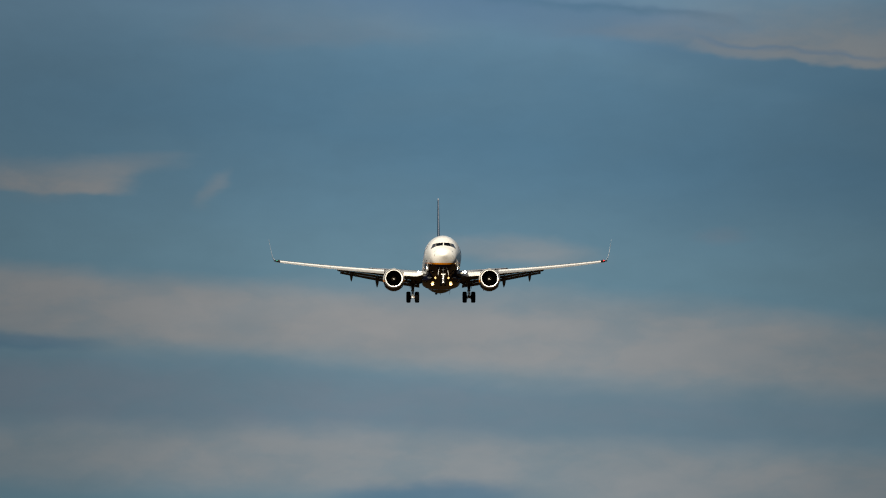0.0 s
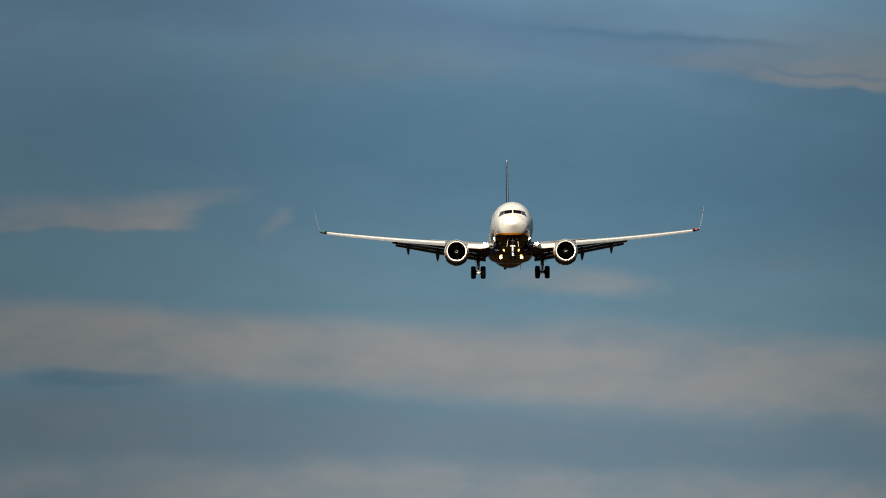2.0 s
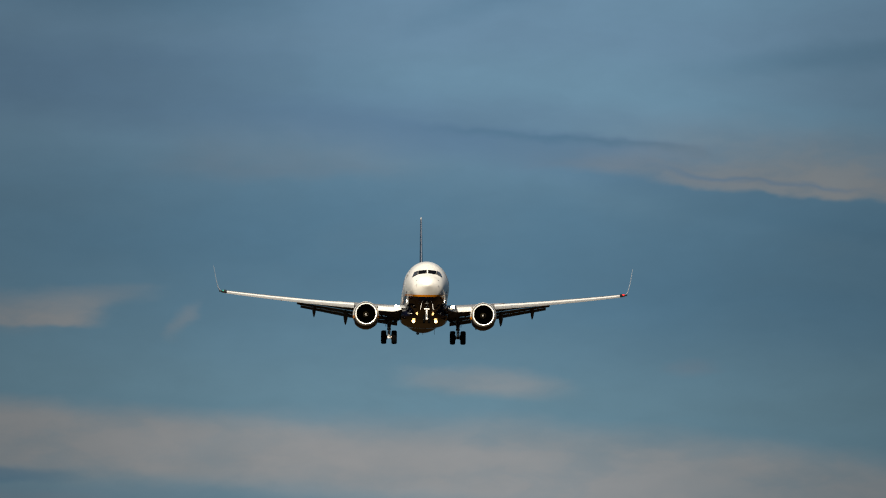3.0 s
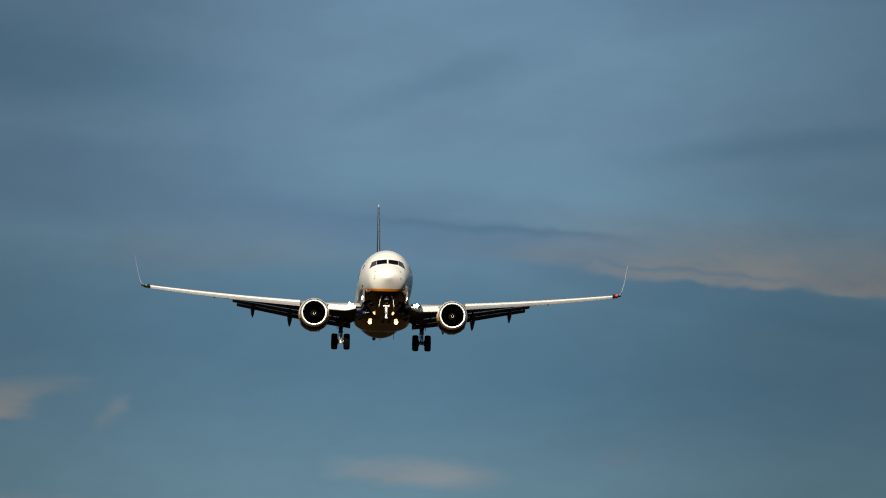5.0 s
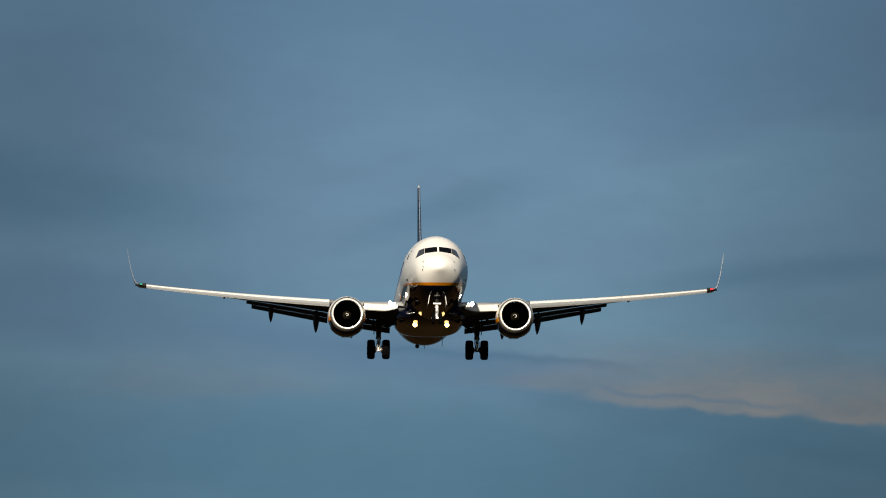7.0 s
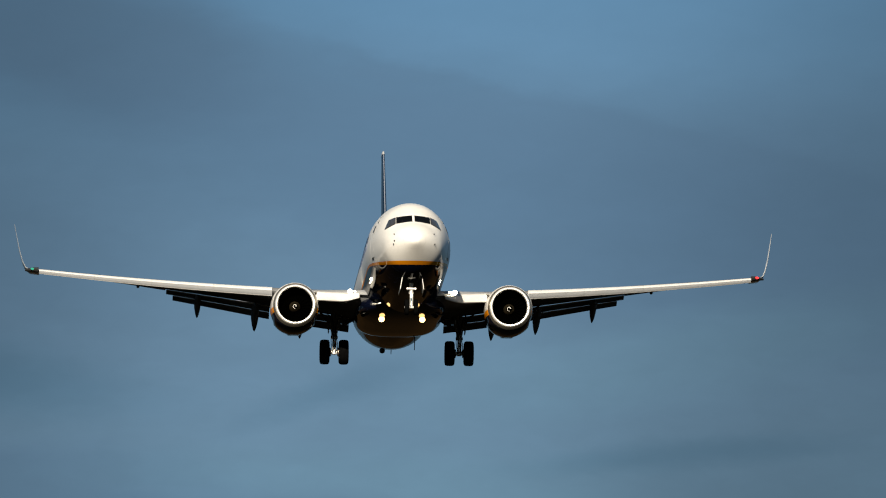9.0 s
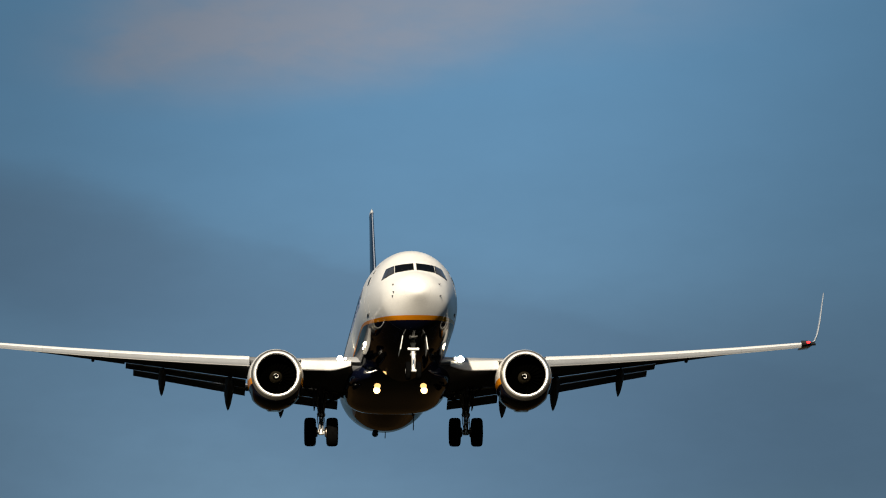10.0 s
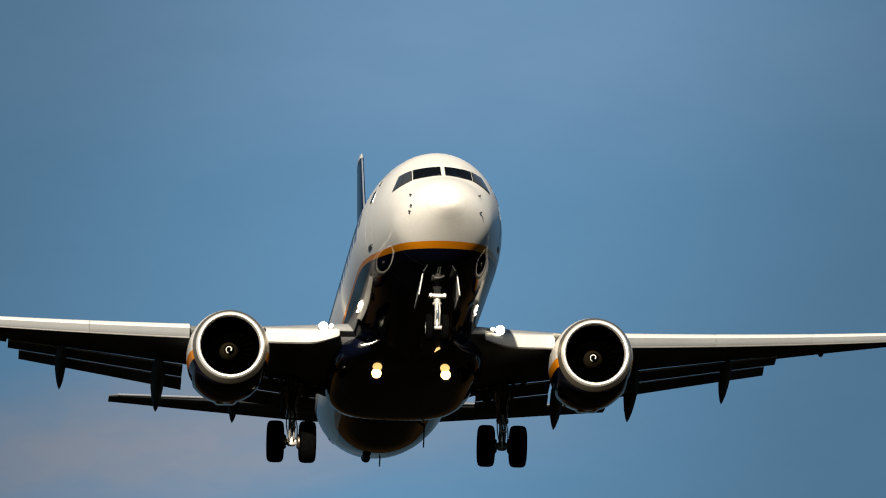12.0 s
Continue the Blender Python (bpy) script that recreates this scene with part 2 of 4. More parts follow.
# the inlet's darkness is put into these near-black base colours
M_DARK = surface("near_black_inlet", (0.001, 0.001, 0.0009), 0.8, spec=0.0, stain=0.3)
M_BLADE = surface("near_black_blade", (0.0004, 0.0004, 0.0003), 0.8, spec=0.0, stain=0.2)
M_SPIN = surface("spinner_dark_grey", (0.014, 0.011, 0.006), 0.6, spec=0.05, stain=0.2)
M_HOT = surface("heat_stained_nickel", (0.22, 0.18, 0.15), 0.4, metal=0.9, stain=0.3)
M_TYRE = surface("black_tyre_rubber", (0.003, 0.003, 0.003), 0.9, spec=0.0, stain=0.3, scale=6, bump=0.3)
M_RIM = surface("wheel_rim_grey", (0.45, 0.45, 0.45), 0.4, metal=0.4, stain=0.3, scale=6)
M_STRUT = surface("gear_leg_light_grey", (0.62, 0.61, 0.57), 0.35, metal=0.2, stain=0.35, scale=7)
M_BRACE = surface("dark_grey_brace", (0.08, 0.08, 0.075), 0.6, stain=0.3, scale=7)
M_CHROME = surface("chromed_piston", (0.8, 0.8, 0.8), 0.12, metal=1.0, stain=0.05)
M_HOSE = surface("black_hose", (0.02, 0.02, 0.02), 0.5)
M_GLASS = surface("dark_windscreen_glass", (0.003, 0.0035, 0.004), 0.08, spec=0.06, stain=0.1)
M_PANE = surface("grey_side_glass", (0.045, 0.046, 0.047), 0.08, coat=0.45, stain=0.1)
M_SEAL = surface("black_window_seal", (0.02, 0.02, 0.02), 0.5, spec=0.2)
M_BLACK = surface("black_trim", (0.02, 0.02, 0.02), 0.5)
M_BLUE = surface("royal_blue_paint", (0.01, 0.03, 0.16), 0.3, coat=0.5)
M_FINLE = surface("dull_metal_edge", (0.46, 0.50, 0.58), 0.36, metal=0.5, stain=0.15)
M_SEAM = surface("grey_door_seam", (0.33, 0.33, 0.33), 0.6, spec=0.1)
# shaded tone for the slats' lower faces; also the root edge's own grey
M_SLATLOW = surface("grey_slat_shade_and_root_edge", (0.27, 0.28, 0.29), 0.45, stain=0.1, streak=True)
M_WINGLET = surface("pale_grey_blue_paint", (0.34, 0.39, 0.45), 0.4, coat=0.3)
M_LIGHT = lamp_glass("landing_light_glass", (1.0, 0.86, 0.60), 40.0)
M_AMBER = lamp_glass("warm_landing_light_glass", (1.0, 0.58, 0.20), 4.5)
M_RED = lamp_glass("red_navigation_light", (1.0, 0.03, 0.03), 2.2)
M_GREEN = lamp_glass("green_navigation_light", (0.1, 0.8, 0.5), 0.4)


def ground_material():
    m = bpy.data.materials.new("dark_moorland")
    m.use_nodes = True
    n = Nodes(m.node_tree)
    co = n.add("ShaderNodeTexCoord").outputs["Object"]
    a = n.noise(co, 0.012, 5.0).outputs["Fac"]
    b_ = n.noise(co, 0.9, 4.0).outputs["Fac"]
    far = n.span(n.vec("LENGTH", co), 520.0, 1000.0)
    near_c = n.mix(n.span(a, 0.35, 0.65), (0.006, 0.0055, 0.0035), (0.011, 0.009, 0.005))
    far_c = n.mix(n.span(a, 0.35, 0.65), (0.064, 0.035, 0.013), (0.038, 0.022, 0.009))
    col = n.mix(far, near_c, far_c)
    col = n.mix(n.span(b_, 0.4, 0.7, 0.0, 0.5), col, n.mix(far, (0.004, 0.0038, 0.0025), (0.040, 0.026, 0.012)))
    b = n.add("ShaderNodeBsdfPrincipled", {"Base Color": col, "Roughness": 1.0, "Specular IOR Level": 0.0})
    n.add("ShaderNodeOutputMaterial", {0: b.outputs[0]})
    return m


# ---- mesh helpers ----
def part(name, bm, material, parent, label="", sharp=38, at=None):
    """Links a bmesh as one mesh object under a thing or a part; at: its origin in the thing's space."""
    bmesh.ops.recalc_face_normals(bm, faces=bm.faces)
    me = bpy.data.meshes.new(name)
    bm.to_mesh(me)
    bm.free()
    for m in (material if isinstance(material, (list, tuple)) else [material]):
        me.materials.append(m)
    me.polygons.foreach_set("use_smooth", [True] * len(me.polygons))
    me.set_sharp_from_angle(angle=radians(sharp))
    ob = new(name, me)
    ob.parent = parent
    if at is not None:
        ob.location = at
    if label:
        ob["label"] = label
    return ob


def skin(bm, rings, closed=True, caps=True, mat=0):
    """Quads between rings of equal length; closed: each ring joins up with itself."""
    rows = [[bm.verts.new(p) for p in r] for r in rings]
    k = len(rows[0])
    for a, b in zip(rows, rows[1:]):
        for i in range(k if closed else k - 1):
            j = (i + 1) % k
            bm.faces.new((a[i], a[j], b[j], b[i])).material_index = mat
    if caps and closed:
        for r in (rows[0], rows[-1]):
            bm.faces.new(r).material_index = mat
    return rows


def tube(bm, a, b, ra, rb=None, k=14, mat=0, bevel=0.0):
    """A rod from a to b with rounded rims."""
    a, b = Vector(a), Vector(b)
    rb = ra if rb is None else rb
    d = (b - a).normalized()
    u = d.orthogonal().normalized()
    v = d.cross(u)
    bv = bevel or min(ra, rb) * 0.18
    steps = [(a, ra - bv), (a + d * bv, ra), (b - d * bv, rb), (b, rb - bv)]
    skin(bm, [[c + (u * math.cos(t) + v * math.sin(t)) * r for t in (2 * math.pi * i / k for i in range(k))] for c, r in steps], mat=mat)


def turned(bm, profile, k=40, centre=(0, 0, 0), caps=False, mat=0):
    """A body turned round the y axis: profile of (y, radius)."""
    cx, cy, cz = centre
    skin(bm, [[(cx + r * math.cos(t), cy + y, cz + r * math.sin(t)) for t in (2 * math.pi * i / k for i in range(k))] for y, r in profile], caps=caps, mat=mat)


def block(bm, lo, hi, bevel=0.01, turn=None, mat=0):
    """A box with bevelled edges; turn: a matrix applied to it."""
    made = bmesh.ops.create_cube(bm, size=1.0)["verts"]
    lo, hi = Vector(lo), Vector(hi)
    for v in made:
        v.co = Vector([(lo[i] + hi[i]) / 2 + v.co[i] * (hi[i] - lo[i]) for i in range(3)])
    edges = list({e for v in made for e in v.link_edges})
    res = bmesh.ops.bevel(bm, geom=edges, offset=bevel, segments=2, affect="EDGES", profile=0.5)
    vs = {v for f in res["faces"] for v in f.verts}
    if turn is not None:
        bmesh.ops.transform(bm, matrix=turn, verts=list(vs))


def plate(bm, poly, thick, mat=0):
    """A flat or bent panel: corner points and a thickness vector."""
    t = Vector(thick)
    skin(bm, [[Vector(p) for p in poly], [Vector(p) + t for p in poly]], mat=mat)


# ---- the airliner: y aft of the nose tip, x to its port side, z up from the body's axis ----
def lerp_table(table, y):
    """Smooth interpolation in a table of rows (y, a, b, c...)."""
    if y <= table[0][0]:
        return table[0][1:]
    for i in range(len(table) - 1):
        p, q = table[i], table[i + 1]
        if y <= q[0]:
            f = (y - p[0]) / (q[0] - p[0])
            o = table[max(i - 1, 0)]
            r = table[min(i + 2, len(table) - 1)]
            out = []
            for k in range(1, len(p)):
                h = q[0] - p[0]
                m0 = (q[k] - o[k]) / (q[0] - o[0]) * h
                m1 = (r[k] - p[k]) / (r[0] - p[0]) * h
                out.append((2 * f**3 - 3 * f**2 + 1) * p[k] + (f**3 - 2 * f**2 + f) * m0 + (-2 * f**3 + 3 * f**2) * q[k] + (f**3 - f**2) * m1)
            return out
    return table[-1][1:]


# y, half width, top, bottom
HULL = [(0.0, 0.02, -0.48, -0.52), (0.05, 0.16, -0.35, -0.60), (0.2, 0.33, -0.19, -0.71), (0.5, 0.56, 0.03, -0.88), (1.0, 0.86, 0.29, -1.15),
        (1.5, 1.09, 0.47, -1.40), (1.8, 1.20, 0.60, -1.54), (2.4, 1.33, 0.98, -1.73), (2.9, 1.42, 1.22, -1.80), (3.6, 1.53, 1.53, -1.88), (4.6, 1.66, 1.77, -1.95),
        (6.0, 1.79, 1.97, -2.0), (7.5, 1.86, 2.06, -2.0), (9.5, 1.88, 2.09, -2.0), (24.0, 1.88, 2.09, -2.0), (26.0, 1.87, 2.08, -1.90), (29.0, 1.74, 2.03, -1.48), (32.0, 1.47, 1.96, -0.88),
        (35.0, 1.02, 1.86, -0.18), (37.0, 0.6, 1.68, 0.40), (38.0, 0.3, 1.42, 0.80)]


def hull(y):
    w, top, bot = lerp_table(HULL, y)
    return w, top - 0.11, bot - 0.11


def hull_ring(y, k=56, grow=0.0):
    w, top, bot = hull(y)
    mid, half = (top + bot) / 2, (top - bot) / 2
    return [((w + grow) * math.cos(t), y, mid + (half + grow) * math.sin(t)) for t in (2 * math.pi * i / k for i in range(k))]


def hull_front(x, z):
    """How far aft the nose's skin lies behind the point (x, z) of its front view."""
    lo, hi = 0.0, 6.5
    for _ in range(30):
        y = (lo + hi) / 2
        w, top, bot = hull(y)
        mid, half = (top + bot) / 2, (top - bot) / 2
        if (x / w) ** 2 + ((z - mid) / half) ** 2 > 1:
            lo = y
        else:
            hi = y
    return hi


def hull_side(y, z, s):
    w, top, bot = hull(y)
    mid, half = (top + bot) / 2, (top - bot) / 2
    return s * w * math.sqrt(max(0.0, 1 - ((z - mid) / half) ** 2))


def nose_patch(poly, proud, cells=6):
    """A panel that lies on the nose: a quad of (x, z) corners of the front view, pushed out by proud."""
    a, b, c, d = [Vector((p[0], p[1])) for p in poly]
    rows = []
    for i in range(cells + 1):
        row = []
        for j in range(cells + 1):
            f, g = i / cells, j / cells
            p = a.lerp(b, f).lerp(d.lerp(c, f), g)
            row.append(Vector((p.x, hull_front(p.x, p.y), p.y)))
        rows.append(row)
    bm = bmesh.new()
    out = []
    for i, row in enumerate(rows):
        line = []
        for j, p in enumerate(row):
            du = rows[min(i + 1, cells)][j] - rows[max(i - 1, 0)][j]
            dv = row[min(j + 1, cells)] - row[max(j - 1, 0)]
            nrm = du.cross(dv).normalized()
            if nrm.y > 0:
                nrm = -nrm
            line.append((p, p + nrm * proud))
        out.append(line)
    inner = [[bm.verts.new(p[0]) for p in r] for r in out]
    outer = [[bm.verts.new(p[1]) for p in r] for r in out]
    for i in range(cells):
        for j in range(cells):
            bm.faces.new((outer[i][j], outer[i + 1][j], outer[i + 1][j + 1], outer[i][j + 1]))
    border = [(i, 0) for i in range(cells)] + [(cells, j) for j in range(cells)] + [(i, cells) for i in range(cells, 0, -1)] + [(0, j) for j in range(cells, 0, -1)]
    for (i, j), (k, l) in zip(border, border[1:] + border[:1]):
        bm.faces.new((inner[i][j], inner[k][l], outer[k][l], outer[i][j]))
    return bm


def side_patch(y0, y1, z0, z1, s, proud, nz=6, lean=0.0, bm=None):
    """A panel on the body's side; bm: the mesh that it joins."""
    bm = bm or bmesh.new()
    rings = []
    for grow in (0.0, proud):
        ring = []
        pts = [(y0, z0 + (z1 - z0) * i / nz) for i in range(nz + 1)] + [(y1, z1 - (z1 - z0) * i / nz) for i in range(nz + 1)]
        for y, z in pts:
            x = hull_side(y + lean * (z - z0), z, s)
            ring.append((x + s * grow, y + lean * (z - z0), z))
        rings.append(ring)
    a = [bm.verts.new(p) for p in rings[0]]
    b = [bm.verts.new(p) for p in rings[1]]
    k = len(a)
    for i in range(k):
        bm.faces.new((a[i], a[(i + 1) % k], b[(i + 1) % k], b[i]))
    for i in range(nz):
        bm.faces.new((b[i], b[i + 1], b[k - 2 - i], b[k - 1 - i]))
    return bm


def make_fuselage(plane):
    bm = bmesh.new()
    ys = [0.0, 0.02, 0.06, 0.12, 0.2, 0.32, 0.5, 0.75, 1.0, 1.25, 1.5, 1.8, 2.1, 2.4, 2.65, 2.9, 3.2, 3.6, 4.0, 4.6, 5.3, 6.0, 6.7, 7.5, 8.5, 9.5, 11, 12.5, 14, 16, 18, 20, 22, 24, 25, 26, 27.5, 29, 30.5, 32, 33.5, 35, 36, 37, 37.6, 38.0]
    skin(bm, [hull_ring(y) for y in ys])
    body = part("fuselage", bm, M_BODY, plane, "white fuselage with gold line and navy belly")
    # cockpit windows: two front panes, two slanted side panes each side, in black seals
    for s in (-1, 1):
        part("windscreen_frame", nose_patch([(s * 0.048, 0.785), (s * 0.725, 0.735), (s * 0.745, 0.375), (s * 0.048, 0.440)], 0.012, 10), M_SEAL, body, "black rubber windscreen seal")
        part("windscreen_pane", nose_patch([(s * 0.065, 0.770), (s * 0.71, 0.722), (s * 0.728, 0.392), (s * 0.065, 0.456)], 0.024, 10), M_GLASS, body, "dark front windscreen pane")
        part("side_window_frame", nose_patch([(s * 0.748, 0.738), (s * 1.04, 0.660), (s * 1.23, 0.180), (s * 0.765, 0.365)], 0.012, 8), M_SEAL, body, "black rubber window seal")
        part("side_window_pane", nose_patch([(s * 0.764, 0.722), (s * 0.915, 0.684), (s * 1.005, 0.282), (s * 0.780, 0.372)], 0.024, 8), M_PANE, body, "grey slanted cockpit side window")
        part("rear_cockpit_window", nose_patch([(s * 0.930, 0.680), (s * 1.025, 0.648), (s * 1.205, 0.205), (s * 1.020, 0.277)], 0.024, 8), M_PANE, body, "grey rear cockpit window")
        bm = bmesh.new()
        tube(bm, (s * 0.06, hull_front(s * 0.06, 0.45) - 0.03, 0.45), (s * 0.5, hull_front(s * 0.5, 0.485) - 0.035, 0.485), 0.012)
        part("windscreen_wiper", bm, M_BLACK, body)
    # probes and vanes on the nose
    for x, z in ((-0.83, -0.19), (-0.83, -0.50), (-0.86, -0.64), (0.84, -0.17), (0.86, -0.64)):
        y = hull_front(x, z)
        bm = bmesh.new()
        tube(bm, (x, y + 0.04, z), (x * 1.06, y - 0.01, z), 0.028, 0.016)
        tube(bm, (x * 1.06, y + 0.02, z), (x * 1.06, y - 0.14, z), 0.018, 0.008)
        part("probe", bm, M_BLACK, body)
    # doors: thin raised frames on each side, cabin windows, and blue title bars
    for s in (-1, 1):
        for y0 in (4.55, 30.6):
            door = side_patch(y0, y0 + 0.022, -0.72, 1.1, s, 0.003, nz=10)
            door = side_patch(y0 + 0.84, y0 + 0.862, -0.72, 1.1, s, 0.003, nz=10, bm=door)
            for k in range(6):
                for z in (-0.74, 1.09):
                    door = side_patch(y0 + 0.022 + 0.136 * k, y0 + 0.022 + 0.136 * (k + 1), z, z + 0.022, s, 0.003, nz=1, bm=door)
            part("cabin_door", door, M_SEAM, body, "closed white cabin door with grey seam")
            bm = side_patch(y0 + 0.2, y0 + 0.66, -0.78, -0.70, s, 0.02, nz=2)
            part("door_sill", bm, M_BLACK, body)
            part("door_hinge", side_patch(y0 + 0.02, y0 + 0.2, 0.80, 0.90, s, 0.02, nz=2), M_BLACK, body)
            part("door_window", side_patch(y0 + 0.33, y0 + 0.55, 0.42, 0.70, s, 0.018, nz=4), M_GLASS, body)
        for i in range(40):
            y0 = 6.7 + i * 0.508
            part("cabin_window", side_patch(y0, y0 + 0.26, 0.18, 0.54, s, 0.006, nz=3), M_GLASS, body)
        for i in range(7):
            y0 = 7.2 + i * 1.05
            part("title_bar", side_patch(y0, y0 + 0.72, -0.05, 1.0, s, 0.004, nz=8), M_BLUE, body, "blue painted bar")
    # antennas, drain mast, tail skid
    for x, y, h in ((0.95, 22.6, 0.62), (0.0, 9.2, 0.3), (0.1, 28.3, 0.22)):
        z0 = hull(y)[2] * math.sqrt(max(0.05, 1 - (x / 1.9) ** 2)) + 0.05
        bm = bmesh.new()
        plate(bm, [(x - 0.015, y, z0), (x - 0.015, y + 0.25, z0), (x - 0.015, y + 0.42, z0 - h), (x - 0.015, y + 0.3, z0 - h)], (0.03, 0, 0))
        part("blade_antenna", bm, M_BLACK, body)
    bm = bmesh.new()
    turned(bm, [(0.0, 0.01), (0.04, 0.09), (0.15, 0.13), (0.3, 0.09), (0.38, 0.01)], 16, (-0.35, 27.4, hull(27.4)[2] - 0.02))
    part("belly_beacon", bm, M_BLACK, body)
    return body


def make_fairing(plane):
    """The bulge that joins wing and belly."""
    table = [(11.2, 0.9, -1.62, -1.98), (12.2, 1.25, -1.55, -2.10), (13.4, 1.70, -1.2, -2.17), (15.0, 1.98, -0.85, -2.20), (18.0, 2.02, -0.6, -2.20),
             (19.6, 1.95, -0.7, -2.19), (20.4, 1.80, -0.9, -2.16), (20.9, 1.5, -1.3, -2.10), (21.4, 0.7, -1.7, -1.96)]
    bm = bmesh.new()
    rings = []
    for i in range(31):
        y = 11.2 + 10.2 * i / 30
        w, top, bot = lerp_table(table, y)
        mid, half = (top + bot) / 2, (top - bot) / 2
        ring = []
        for j in range(36):
            t = 2 * math.pi * j / 36
            c, sn = math.cos(t), math.sin(t)
            ring.append((w * math.copysign(abs(c) ** 0.75, c), y, mid + half * math.copysign(abs(sn) ** 0.75, sn)))
        rings.append(ring)
    skin(bm, rings)
    fairing = part("belly_fairing", bm, M_NAVY, plane, "navy wing-to-body fairing")
    for s in (-1, 1):
        bm = bmesh.new()
        turned(bm, [(0.0, 0.0001), (-0.02, 0.09), (0.0, 0.125), (0.02, 0.13)], 20, (s * 0.91, 13.70, -2.24))
        part("landing_light", bm, M_AMBER, fairing, "lit warm landing light")
        bm = bmesh.new()
        turned(bm, [(0.03, 0.132), (0.0, 0.145), (0.12, 0.15), (0.3, 0.1), (0.32, 0.001)], 20, (s * 0.91, 13.71, -2.24))
        part("light_housing", bm, M_NAVY, fairing)
    return fairing


def wing_le(x):
    return 13.45 + (x - 1.7) * 0.64 if x < 5.0 else 15.562 + (x - 5.0) * 0.529


def wing_te(x):
    return 20.9 + (x - 1.7) * 0.04 if x < 5.8 else 21.064 + (x - 5.8) * 0.212


def wing_z(x):
    f = (x - 1.7) / 15.2
    return -1.14 + 0.10 * (x - 1.7) + 0.58 * f * f - 0.10 * max(0.0, 1 - (x - 1.7) / 4)


def foil(x, s, y0, y1, z, thick, twist=0.0, k=12, camber=0.02):
    """An aerofoil section at x: points round it, from the trailing edge over the top."""
    c = y1 - y0
    ring = []
    us = [0.5 * (1 + math.cos(math.pi * i / k)) for i in range(k + 1)]
    def half(u):
        return thick / 0.2 * (0.2969 * math.sqrt(u) - 0.126 * u - 0.3516 * u * u + 0.2843 * u**3 - 0.1036 * u**4)
    for u in us:
        ring.append((u, half(u) + camber * 4 * u * (1 - u)))
    for u in reversed(us[1:-1]):
        ring.append((u, -half(u) + camber * 4 * u * (1 - u)))
    t = radians(twist)
    out = []
    for u, h in ring:
        dy, dz = u * c, h * c
        out.append((s * x, y0 + dy * math.cos(t) + dz * math.sin(t), z - dy * math.sin(t) + dz * math.cos(t)))
    return out


def twist_at(x):
    return 2.2 - 0.16 * x if x < 5.8 else 1.27 - 0.78 * (x - 5.8)


